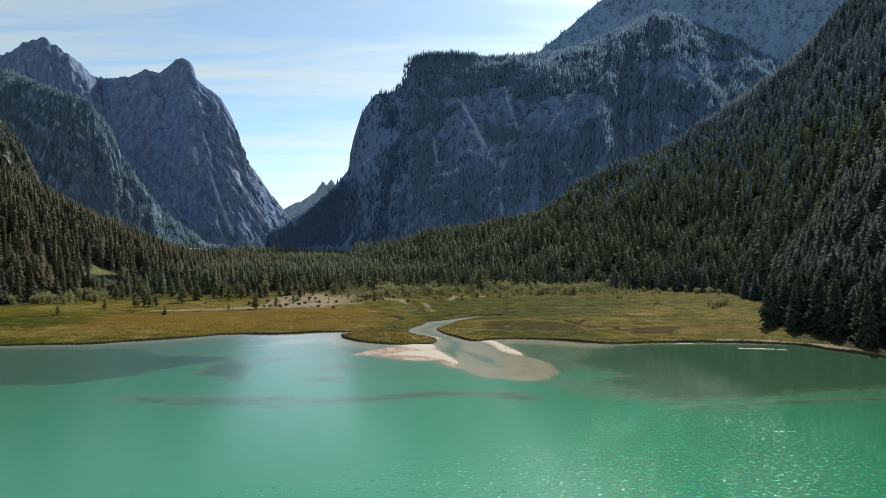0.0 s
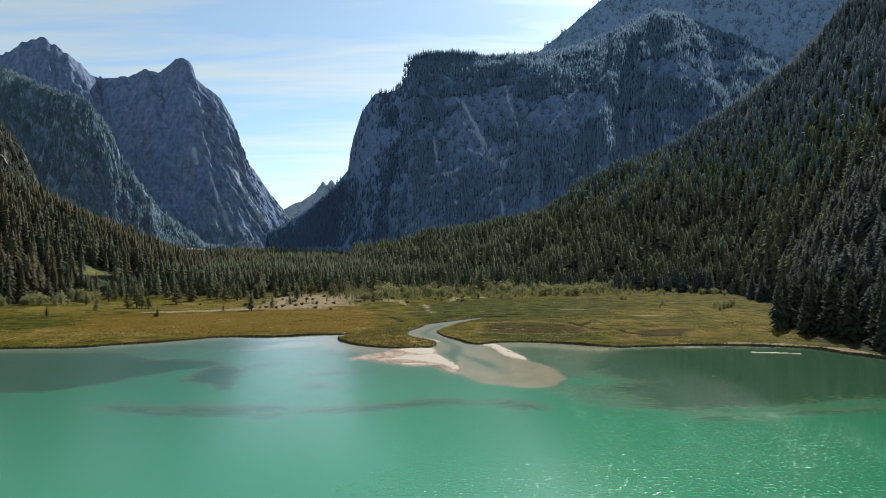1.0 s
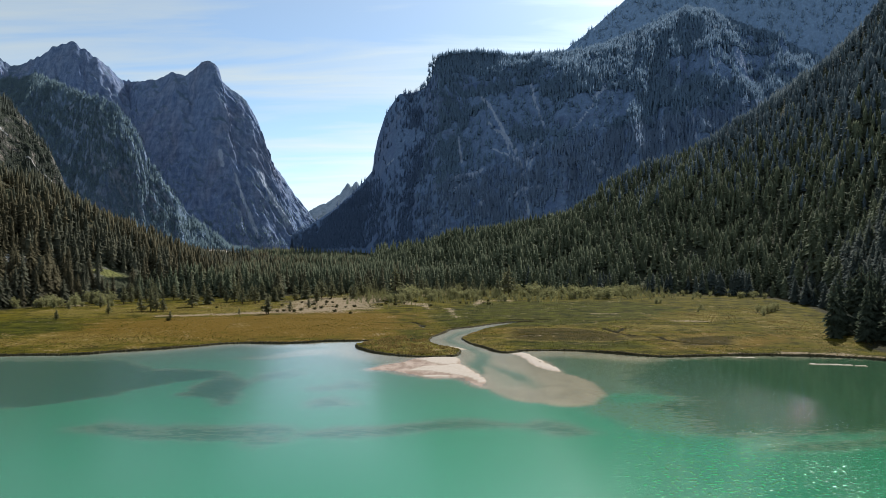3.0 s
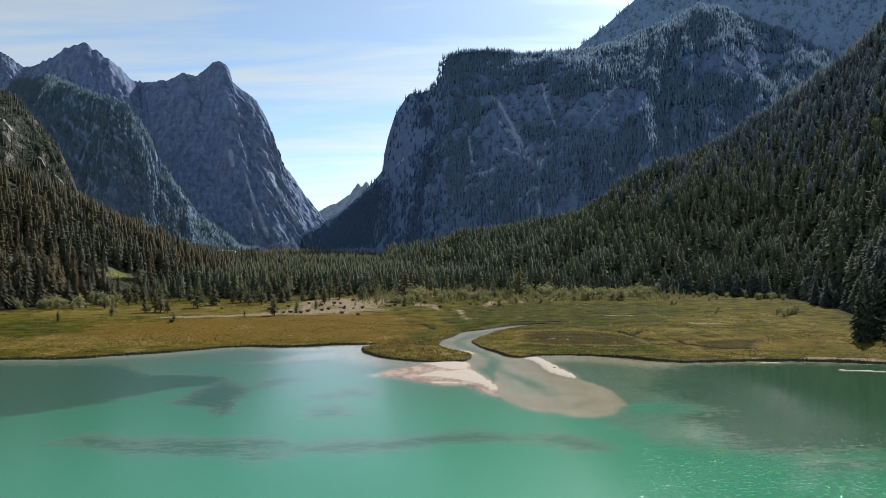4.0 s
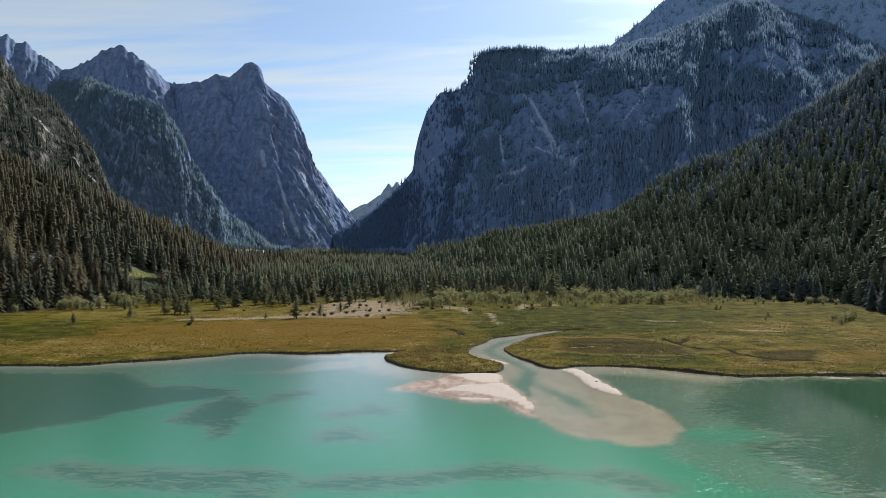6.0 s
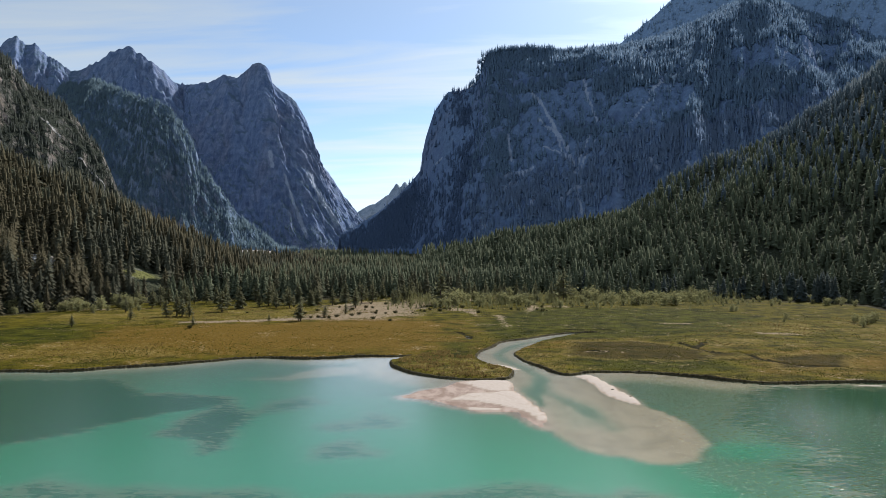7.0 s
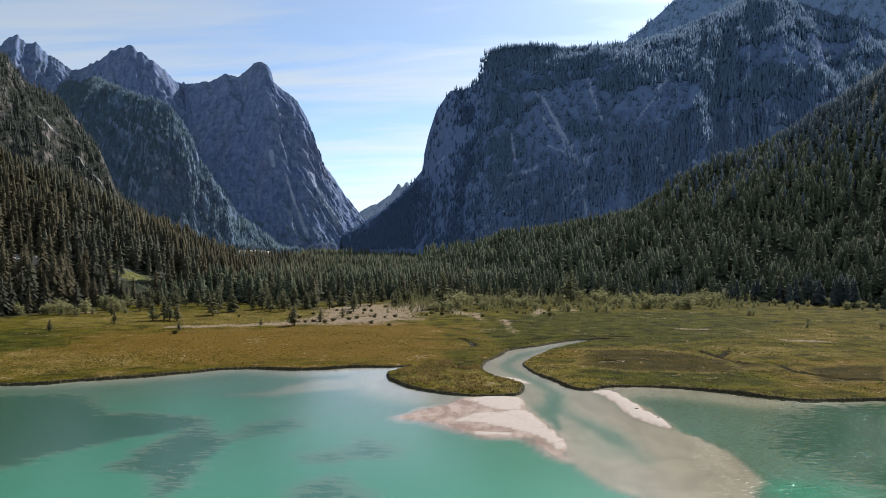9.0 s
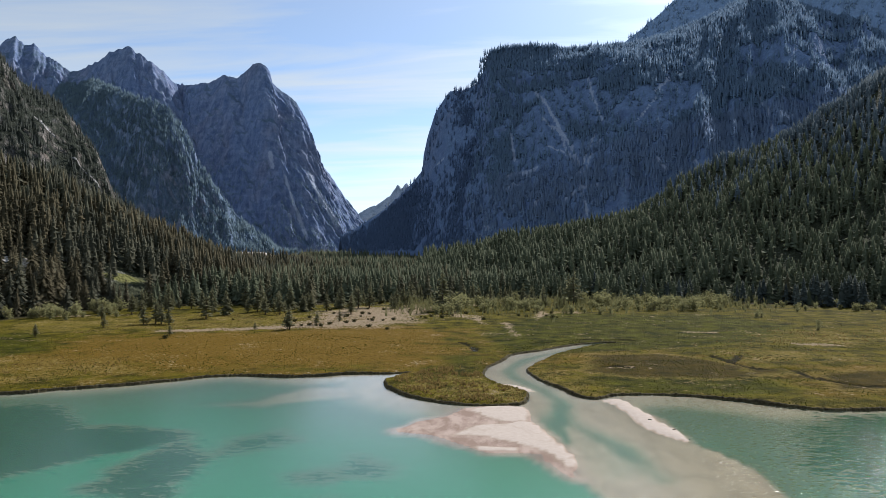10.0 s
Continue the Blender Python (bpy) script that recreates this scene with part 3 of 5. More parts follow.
            far_in = np.minimum(far_in, np.hypot(x - ax - t * (bx - ax), y - ay - t * (by - ay)))
        z = z - 0.75 * (1 - smooth(far_in + 1.5 * (fbm(x / 4, y / 4, 51, 3) - 0.5), 0.5, 1.9)) * (d > 2)
        ditch = np.maximum(ditch, 1 - smooth(far_in + 3.0 * (fbm(x / 6, y / 6, 52, 3) - 0.5), 0.6, 2.4))
    masks = {"land": d, "silt": silt, "ditch": ditch, "murk": murk}

    def most(polys, soft):
        best = np.full(x.shape, -1e9)
        for q in polys:
            best = np.maximum(best, inside_distance(x, y, q))
        return smooth(best, -soft, soft)

    weed = np.full(x.shape, -60.0)
    for k, q in enumerate(WEEDS):
        inside = inside_distance(x, y, q) + ragged * (1.0 if k < 2 else 0.5)
        weed = np.maximum(weed, np.minimum(inside * 1.2, 12) if k == 3 else np.minimum(inside * 2.0 + (0.6 if k < 7 else -0.4), 10.0 if k < 2 else 2.2))
    masks["weed"] = np.where(bed > -0.12, -60.0, weed)
    masks["gravel"] = np.maximum(most(GRAVEL[:1], 22), most(GRAVEL[1:], 4))
    masks["wet"] = most(WET, 9)
    masks["dry"] = (0.10 + 0.42 * most(DRY, 14)) * (1 - 0.6 * most(LUSH, 16)) + 0.25 * (1 - smooth(d, 2, 9)) * (x > 0)
    masks["rust"] = most(RUST, 45)
    masks["woods"] = most([WOODS_EDGE], 6)
    masks["bar"] = np.maximum(smooth(pale, -0.6, 0.5), np.maximum(smooth(small, -0.6, 0.5), 0.9 * smooth(dry_bar, -0.5, 0.7)))
    masks["damp"] = smooth(pink, -2.5, 0.5) * (1 - smooth(dry_bar, -0.5, 0.8))
    masks["lush"] = most(LUSH, 8)
    return z, masks


def axis(dense_a, dense_b, step, low, high, growth=1.11):
    mid = list(np.arange(dense_a, dense_b + step, step))
    s, v = step, mid[-1]
    while v < high:
        s *= growth
        v += s
        mid.append(v)
    s, v = step, mid[0]
    while v > low:
        s *= growth
        v -= s
        mid.insert(0, v)
    return np.array(mid)


gx, gy = axis(-170, 170, 1.3, -4900, 4900, 1.13), axis(92, 425, 1.3, -2500, 4900, 1.13)
X, Y = np.meshgrid(gx, gy)
Z, MASKS = terrain(X, Y)
MURK = MASKS.pop("murk")
ground_mesh = mesh_from("ground", np.stack([X, Y, Z], -1).reshape(-1, 3), grid_faces(len(gy), len(gx)), GROUND, MASKS, True)
tagged(new("ground", ground_mesh), "olive and rust meadow, sandy lake bed and forest floor in one sheet", "ground", kind="structure")

wx, wy = axis(-175, 175, 1.6, -640, 460), axis(88, 400, 1.6, -700, 398)
WX, WY = np.meshgrid(wx, wy)
iz = np.clip(np.searchsorted(gy, WY), 1, len(gy) - 1)
ix = np.clip(np.searchsorted(gx, WX), 1, len(gx) - 1)
fx, fy = (WX - gx[ix - 1]) / (gx[ix] - gx[ix - 1]), (WY - gy[iz - 1]) / (gy[iz] - gy[iz - 1])
on_water = lambda g: (g[iz - 1, ix - 1] * (1 - fx) + g[iz - 1, ix] * fx) * (1 - fy) + (g[iz, ix - 1] * (1 - fx) + g[iz, ix] * fx) * fy
BED = on_water(Z)
depth = np.maximum(on_water(MURK), 0)
wf = grid_faces(len(wy), len(wx))
keep = (BED.ravel()[wf] < 0.05).any(1)
tagged(new("water", mesh_from("water", np.stack([WX, WY, WX * 0], -1).reshape(-1, 3), wf[keep], WATER, {"depth": depth}, True)),
       "turquoise lake water, clear over the sandy shallows", "lake", kind="structure").visible_shadow = False


def ground_height(px, py):
    i = np.clip(np.searchsorted(gy, py), 1, len(gy) - 1)
    j = np.clip(np.searchsorted(gx, px), 1, len(gx) - 1)
    u, v = (px - gx[j - 1]) / (gx[j] - gx[j - 1]), (py - gy[i - 1]) / (gy[i] - gy[i - 1])
    return (Z[i - 1, j - 1] * (1 - u) + Z[i - 1, j] * u) * (1 - v) + (Z[i, j - 1] * (1 - u) + Z[i, j] * u) * v


# ---- mountains: a crest line, a foot line, and a flank between them cut by gullies ----
def resample(line, t, marks=None):
    line = np.array(line, float)
    s = np.array(marks, float) if marks else np.r_[0, np.cumsum(np.linalg.norm(np.diff(line, axis=0), axis=1))]
    return np.stack([np.interp(t, s / s[-1], line[:, k]) for k in range(3)], -1)


def mountain(name, label, crest, foot, profile, mat, seed, ns=300, nu=130, gully=40.0, gully_width=120.0, rough=9.0, chutes=(), profile_b=None, blend=(0.45, 0.7), lawns=(), calm=(0.0, 0.0), marks=None):
    rng_t = np.linspace(0, 1, ns)
    C, F = resample(crest, rng_t), resample(foot, rng_t, marks)
    length = np.linalg.norm(np.diff(C[:, :2], axis=0), axis=1).sum()
    out = F[:, :2] - C[:, :2]
    reach = np.linalg.norm(out, axis=1, keepdims=True)
    out = out / reach
    run = rng_t * length
    still = 0.15 + 0.85 * smooth(rng_t, *calm) if calm[1] else np.ones(ns)     # a clean cliff edge where the crest begins
    C[:, 2] += (fbm(run / 22, run * 0 + seed, seed, 4) - 0.5) * rough * 1.2 * still
    nb = nu // 4
    u = np.r_[-np.linspace(1, 0, nb, endpoint=False), np.linspace(0, 1, nu) ** 1.15]
    S, U = np.meshgrid(run, u)
    pu, pv = np.array(profile).T
    height = (C[:, 2] - F[:, 2])[None]
    front = np.interp(np.clip(U, 0, 1), pu, pv)
    if profile_b:
        qu, qv = np.array(profile_b).T
        w = smooth(S / length, *blend)
        front = front * (1 - w) + np.interp(np.clip(U, 0, 1), qu, qv) * w
    drop = np.where(U >= 0, front, 1 - np.maximum(-U, 0) ** 0.8)
    dist = np.where(U >= 0, U * reach[:, 0][None], U * height * 0.9)
    warp = 30 * (fbm(S / 200, U * 3, seed + 50, 3) - 0.5)
    slant = S + warp + U * reach[:, 0][None] * 0.12
    gl = ridged(slant / gully_width, U * reach[:, 0][None] / (gully_width * 5), seed + 1, 4, 0.5) - 0.6
    win = still[None] * np.where(U >= 0, smooth(U, 0.0, 0.18) * (1 - smooth(U, 0.86, 1.0)), 0.3 * smooth(-U, 0, 0.2))
    push = gl * gully * win * (1 + 0.45 * smooth(S / length, 0.42, 0.55) * bool(profile_b))
    fine = (fbm(S / 28, (1 - front) * height / 34, seed + 9, 4, 0.6) - 0.5) * rough * np.clip(win + 0.12 * still[None], 0, 1) * 2.2
    ledge = (ridged(S / 160, (1 - front) * height / 46, seed + 13, 3, 0.55) - 0.6) * rough * 1.6 * win
    dist = dist + (push + fine + ledge) * 0.75
    z = F[:, 2][None] + height * drop + push * 0.55 + fine * 0.5
    x = C[:, 0][None] + out[:, 0][None] * dist
    y = C[:, 1][None] + out[:, 1][None] * dist
    z = z - 6 * smooth(np.abs(U), 0.97, 1.0)
    P = np.stack([x, y, z], -1)
    scree = np.zeros(x.shape)
    for width, *line in chutes:      # pale gullies and bare patches: a half width and a way down the flank
        far_off = np.full(x.shape, 1e9)
        for (sa, ua), (sb, ub) in zip(line[:-1], line[1:]):
            ds, du, here = (sb - sa) * length, (ub - ua) * reach.mean(), (U - ua) * reach.mean()
            t = np.clip(((S - sa * length) * ds + here * du) / (ds * ds + du * du), 0, 1)
            far_off = np.minimum(far_off, np.hypot(S - sa * length - t * ds, here - t * du))
        scree = np.maximum(scree, 1 - smooth(far_off + 0.5 * width * (fbm(S / 9, U * 60, seed + 31, 3) - 0.5), 0.2 * width, 1.1 * width))
    lawn = np.zeros(x.shape)
    for s0, u0, rs, ru in lawns:
        lawn = np.maximum(lawn, 1 - np.sqrt(((S / length - s0) / rs) ** 2 + ((U - u0) / ru) ** 2))
    me = mesh_from(name, P.reshape(-1, 3), grid_faces(P.shape[0], P.shape[1]), mat, {"scree": scree, "lawn": lawn}, True)
    tagged(new(name, me), label, "mountain", kind="structure")
    return P, U, scree, gl


CLIFF = [(0, 1), (0.05, 0.94), (0.18, 0.80), (0.32, 0.63), (0.48, 0.47), (0.65, 0.32), (0.82, 0.17), (1, 0)]
WALL = [(0, 1), (0.08, 0.93), (0.25, 0.75), (0.45, 0.52), (0.65, 0.30), (0.83, 0.13), (1, 0)]
SLOPE = [(0, 1), (0.2, 0.86), (0.5, 0.52), (0.8, 0.18), (1, 0)]

EAST_CREST = [(-520, 2310, 102), (-462, 2300, 129), (-411, 2270, 157), (-371, 2250, 181), (-310, 2200, 222), (-267, 2170, 260), (-236, 2150, 294), (-234, 2150, 338),
              (-222, 2140, 388), (-199, 2120, 451), (-177, 2110, 486), (-153, 2100, 514), (-91, 2070, 516), (-61, 2055, 541), (-50, 2050, 580), (-42, 2050, 603),
              (4, 2030, 612), (67, 2000, 606), (129, 1970, 589), (187, 1930, 573), (280, 1880, 566), (344, 1880, 570), (410, 1870, 588), (496, 1900, 630),
              (570, 1950, 672), (655, 2000, 722), (729, 1970, 697), (768, 1880, 640), (804, 1800, 586), (833, 1720, 530), (861, 1650, 478), (896, 1580, 410),
              (960, 1500, 330)]
EAST_FOOT = [(-500, 2260, 48), (-330, 2010, 45), (-228, 1900, 45), (-165, 1760, 40), (-80, 1570, 36), (30, 1440, 36), (115, 1370, 50), (210, 1310, 90), (330, 1260, 120),
             (470, 1260, 170), (600, 1270, 230), (730, 1290, 260), (880, 1350, 280)]
EAST_FOOT_MARKS = [0, 0.10, 0.18, 0.24, 0.30, 0.37, 0.44, 0.51, 0.60, 0.70, 0.80, 0.90, 1.0]
EAST_CHUTES = [
    (4.5, (0.4033, 0.274), (0.4177, 0.385), (0.432, 0.483), (0.4487, 0.601), (0.4558, 0.717), (0.4582, 0.816), (0.4654, 0.923)),
    (3.25, (0.4105, 0.43), (0.4344, 0.512), (0.4511, 0.698)),
    (3.25, (0.4177, 0.577), (0.4391, 0.607), (0.4558, 0.735)),
    (3.9, (0.4702, 0.252), (0.4749, 0.407), (0.4845, 0.541), (0.4702, 0.643), (0.4606, 0.741)),
    (3.25, (0.4821, 0.643), (0.4702, 0.711), (0.4606, 0.779)),
    (6.5, (0.3675, 0.448), (0.3723, 0.583)),
    (11.7, (0.3628, 0.68), (0.3842, 0.68), (0.3986, 0.686)),
    (7.8, (0.358, 0.748), (0.3747, 0.729)),
    (9.1, (0.5442, 0.816), (0.5537, 0.847)),
    (6.5, (0.5871, 0.866), (0.5943, 0.898)),
    (3.9, (0.6301, 0.465), (0.6539, 0.601), (0.6778, 0.785), (0.6778, 0.873)),
    (2.6, (0.5609, 0.402), (0.5418, 0.547), (0.5131, 0.65)),
    (5.2, (0.2434, 0.368), (0.2578, 0.368)),
    (3.9, (0.327, 0.866), (0.3317, 0.885)),
    (2.6, (0.3174, 0.911), (0.3341, 0.885)),
    (3.25, (0.5943, 0.385), (0.5561, 0.448), (0.5442, 0.5)),
    (5.2, (0.4391, 0.835), (0.4558, 0.816), (0.4797, 0.847)),
    (5.2, (0.3962, 0.854), (0.4081, 0.797)),
]
east = mountain("mountain_east", "broad shaded limestone mountain, wooded on ledges, sheer towards the gap", EAST_CREST, EAST_FOOT, CLIFF, HAZED_WOODED_ROCK,
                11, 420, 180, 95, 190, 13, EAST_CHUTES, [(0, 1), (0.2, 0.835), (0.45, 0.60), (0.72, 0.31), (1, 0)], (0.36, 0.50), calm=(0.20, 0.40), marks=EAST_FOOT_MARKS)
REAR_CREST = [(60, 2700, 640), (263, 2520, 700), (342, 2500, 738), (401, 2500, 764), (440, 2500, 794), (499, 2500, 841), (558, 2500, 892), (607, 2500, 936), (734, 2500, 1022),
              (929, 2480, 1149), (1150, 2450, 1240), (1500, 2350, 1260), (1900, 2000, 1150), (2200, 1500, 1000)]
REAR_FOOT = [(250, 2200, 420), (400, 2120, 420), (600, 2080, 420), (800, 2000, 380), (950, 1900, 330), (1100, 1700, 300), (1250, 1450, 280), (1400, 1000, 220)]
rear = mountain("mountain_rear_east", "high wooded mountainside behind the shaded spur, haze in its pale blue colour", REAR_CREST, REAR_FOOT, SLOPE, HAZED_HIGH_ROCK, 13, 260, 110, 55, 170, 10)
RIGHT_CREST = [(-109, 1110, 34), (-65, 1100, 40), (-21, 1090, 47), (21, 1080, 58), (63, 1080, 66), (113, 1080, 72), (164, 1090, 84), (214, 1110, 98), (249, 1130, 118), (288, 1160, 147),
               (358, 1190, 176), (402, 1200, 192), (439, 1200, 212), (485, 1200, 248), (530, 1200, 283), (567, 1200, 311), (610, 1180, 346), (641, 1150, 380), (696, 1130, 440),
               (780, 1080, 500), (860, 950, 520), (900, 700, 510), (900, 350, 460), (850, -100, 400)]
RIGHT_FOOT = [(-110, 900, 8), (-20, 740, 4), (60, 680, 3), (130, 655, 2.5), (215, 620, 2), (258, 575, 1.5), (246, 490, 1), (220, 405, 1), (190, 335, 1),
              (172, 290, 1), (180, 236, 1), (195, 180, 1), (220, 60, 1), (260, -300, 1)]
right = mountain("wooded_slope_east", "steep dark slope under dense spruce forest beside the lake", RIGHT_CREST, RIGHT_FOOT, SLOPE, SLOPE_SOIL, 23, 280, 130, 52, 170, 6)
LEFT_CREST = [(-650, -300, 190), (-610, 200, 185), (-570, 450, 168), (-528, 600, 150), (-475, 650, 128), (-462, 700, 112), (-443, 750, 94), (-416, 800, 67),
              (-373, 850, 42), (-333, 950, 24), (-280, 1080, 15)]
LEFT_FOOT = [(-470, -300, 1), (-410, 160, 1), (-300, 380, 1), (-262, 450, 1.2), (-250, 510, 2), (-225, 545, 2), (-205, 600, 3), (-205, 700, 4), (-230, 850, 6), (-230, 1000, 8)]
left = mountain("wooded_slope_west", "sunlit slope under spruce and larch forest beside the meadow", LEFT_CREST, LEFT_FOOT, SLOPE, SLOPE_SOIL, 31, 240, 80, 18, 100, 5,
                [(7, (0.612, 0.80), (0.618, 0.85)), (6, (0.643, 0.84), (0.646, 0.87))], lawns=[(0.656, 0.865, 0.011, 0.026)])
SPUR_CREST = [(-1900, 800, 640), (-1450, 1100, 600), (-1205, 1300, 521), (-1120, 1400, 500), (-1076, 1500, 466), (-1023, 1500, 400), (-985, 1550, 380),
              (-940, 1550, 332), (-890, 1550, 260), (-858, 1550, 195), (-826, 1550, 142), (-769, 1550, 90), (-692, 1550, 48), (-640, 1560, 30)]
SPUR_FOOT = [(-1100, 450, 20), (-900, 700, 20), (-800, 850, 22), (-720, 960, 22), (-660, 1060, 24), (-620, 1150, 25), (-590, 1230, 25), (-570, 1320, 26), (-570, 1450, 26)]
spur = mountain("mountain_spur_west", "rocky wooded spur with broken cliffs", SPUR_CREST, SPUR_FOOT, WALL, SPUR_ROCK, 41, 260, 120, 65, 110, 12, [(5, (0.722, 0.42), (0.76, 0.52)), (4, (0.68, 0.28), (0.70, 0.34))])
PEAK_CREST = [(-3600, 3000, 1150), (-2808, 3300, 1116), (-2452, 3300, 1050), (-2409, 3300, 1082), (-2365, 3300, 1095), (-2321, 3300, 1052), (-2272, 3300, 1057),
              (-2204, 3300, 996), (-2055, 3250, 908), (-1985, 3250, 920), (-1871, 3200, 948), (-1816, 3200, 987), (-1740, 3200, 1007), (-1679, 3200, 964),
              (-1629, 3200, 932), (-1608, 3250, 914), (-1556, 3300, 851), (-1494, 3400, 780)]
PEAK_FOOT = [(-2700, 2200, 60), (-2100, 2350, 60), (-1700, 2520, 60), (-1400, 2680, 58), (-1250, 2800, 58), (-1100, 2900, 58)]
peaks = mountain("mountain_peaks_west", "limestone peaks, tinted blue for haze, above wooded flanks", PEAK_CREST, PEAK_FOOT, WALL, HAZED_LIMESTONE, 53, 300, 120, 120, 180, 18)
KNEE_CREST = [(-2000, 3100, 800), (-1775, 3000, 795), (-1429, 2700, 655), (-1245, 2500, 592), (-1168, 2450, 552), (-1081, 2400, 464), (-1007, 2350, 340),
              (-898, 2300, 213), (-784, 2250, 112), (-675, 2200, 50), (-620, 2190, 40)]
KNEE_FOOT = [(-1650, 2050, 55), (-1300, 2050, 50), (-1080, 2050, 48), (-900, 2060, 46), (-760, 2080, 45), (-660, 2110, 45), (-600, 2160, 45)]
knee = mountain("mountain_shoulder_west", "wooded rocky shoulder below the grey peaks", KNEE_CREST, KNEE_FOOT, WALL, HAZED_SHOULDER_ROCK, 67, 240, 110, 62, 120, 17)
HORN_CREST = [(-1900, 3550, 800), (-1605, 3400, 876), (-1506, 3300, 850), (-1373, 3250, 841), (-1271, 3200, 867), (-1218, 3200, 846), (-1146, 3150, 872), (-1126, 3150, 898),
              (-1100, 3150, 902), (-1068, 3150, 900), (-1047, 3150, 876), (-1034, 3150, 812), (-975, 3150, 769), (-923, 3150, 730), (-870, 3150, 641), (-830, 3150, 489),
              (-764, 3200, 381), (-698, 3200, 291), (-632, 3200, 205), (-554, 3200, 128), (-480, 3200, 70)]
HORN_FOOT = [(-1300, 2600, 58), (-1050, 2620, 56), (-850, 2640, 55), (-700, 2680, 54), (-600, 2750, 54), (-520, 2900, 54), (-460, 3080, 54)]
horn = mountain("mountain_horn_west", "sheer limestone horn, tinted blue for haze, with rubble at its foot", HORN_CREST, HORN_FOOT, WALL, HAZED_LIMESTONE, 71, 270, 130, 34, 130, 17,
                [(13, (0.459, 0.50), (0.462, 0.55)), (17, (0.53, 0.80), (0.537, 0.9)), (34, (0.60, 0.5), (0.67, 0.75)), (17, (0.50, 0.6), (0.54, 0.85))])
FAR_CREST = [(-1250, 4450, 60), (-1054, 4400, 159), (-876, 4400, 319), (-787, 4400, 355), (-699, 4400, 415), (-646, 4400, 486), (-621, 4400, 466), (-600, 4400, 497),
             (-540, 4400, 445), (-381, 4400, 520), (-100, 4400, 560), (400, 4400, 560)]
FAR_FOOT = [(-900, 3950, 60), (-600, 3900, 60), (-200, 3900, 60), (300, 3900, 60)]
far = mountain("mountain_far", "jagged peaks at the end of the valley, haze in their pale blue-grey", FAR_CREST, FAR_FOOT, WALL, HAZE_PALE_LIMESTONE, 83, 160, 60, 60, 120, 14)


# ---- forest: every tree is trunk and drooping tiers of boughs ----
def conifer(boughs, rings, sides, seed, slim=0.2, slender=1.0):
    """One conifer, 1 high, as triangles: a lumpy tapered core and drooping boughs set round it in a spiral."""
    rng = np.random.default_rng(seed)
    v, f = [], []
    base = 0.07

    def reach(q):
        return slim * (1 - q) ** 0.78 * (0.72 + 0.28 * min(1, q / 0.12))
    for k in range(rings):
        q = k / rings
        for s in range(sides):
            ang = 6.2832 * (s + 0.5 * (k % 2)) / sides
            r = reach(q) * (0.60 if slender == 1 else 0.42) * rng.uniform(0.72, 1.22)
            v.append((r * math.cos(ang), r * math.sin(ang), base + (1 - base) * q + rng.normal(0, 0.012)))
    v.append((0, 0, 1.0))
    for k in range(rings - 1):
        for s in range(sides):
            a, b = k * sides + s, k * sides + (s + 1) % sides
            f += [(a, b, b + sides), (a, b + sides, a + sides)]
    top = rings * sides
    for s in range(sides):
        f.append((top - sides + s, top - sides + (s + 1) % sides, top))
    if rings > 1:                                  # trunk
        o = len(v)
        for s in range(3):
            v.append((0.016 * math.cos(2.094 * s), 0.016 * math.sin(2.094 * s), -0.06))
        v.append((0, 0, base + 0.1))
        f += [(o, o + 1, o + 3), (o + 1, o + 2, o + 3), (o + 2, o, o + 3)]
    for k in range(boughs):
        q = 0.95 * ((k + rng.uniform(0, 1)) / boughs) ** 1.15
        ang, r = 2.39996 * k + rng.normal(0, 0.3), reach(q) * rng.uniform(0.75, 1.35) + 0.008
        z, ca, sa = base + (1 - base) * q, math.cos(ang), math.sin(ang)
        w = r * rng.uniform(0.30, 0.55) * slender
        o = len(v)
        for rr, ww, zz in ((0.1 * r, 0, 0.30 * r + 0.012), (0.66 * r, w, (0.35 * q - 0.32) * r), (r, 0, (0.7 * q - 0.55) * r + rng.normal(0, 0.01)), (0.66 * r, -w, (0.35 * q - 0.32) * r)):
            v.append((ca * rr - sa * ww, sa * rr + ca * ww, z + zz))
        f += [(o, o + 1, o + 2), (o, o + 2, o + 3)]
    return np.array(v), np.array(f)


def forest(name, label, pos, heights, templates, mat, seed, width=(0.8, 1.3), rounded=True):
    rng = np.random.default_rng(seed)
    pick = rng.integers(0, len(templates), len(pos))
    vs, fs, tones, base = [], [], [], 0
    for k, (tv, tf) in enumerate(templates):
        sel = np.where(pick == k)[0]
        if not len(sel):
            continue
        ang, w = rng.uniform(0, 6.283, len(sel)), rng.uniform(*width, len(sel))
        h = heights[sel]
        ca, sa = np.cos(ang)[:, None], np.sin(ang)[:, None]
        x, y = tv[None, :, 0] * (h * w)[:, None], tv[None, :, 1] * (h * w)[:, None]
        lean = rng.normal(0, 0.02, (2, len(sel), 1)) * tv[None, :, 2] * h[:, None]
        V = np.stack([x * ca - y * sa + pos[sel, 0:1] + lean[0], x * sa + y * ca + pos[sel, 1:2] + lean[1], tv[None, :, 2] * h[:, None] + pos[sel, 2:3]], -1)
        vs.append(V.reshape(-1, 3))
        tones.append(np.repeat(np.clip(rng.normal(0.5, 0.24, len(sel)), 0, 1), len(tv)))
        fs.append((tf[None] + (np.arange(len(sel)) * len(tv))[:, None, None] + base).reshape(-1, 3))
        base += len(sel) * len(tv)
    if vs:
        tagged(new(name, mesh_from(name, np.vstack(vs), np.vstack(fs), mat, {"tone": np.concatenate(tones)}, rounded)), label, "forest", kind="stuff")


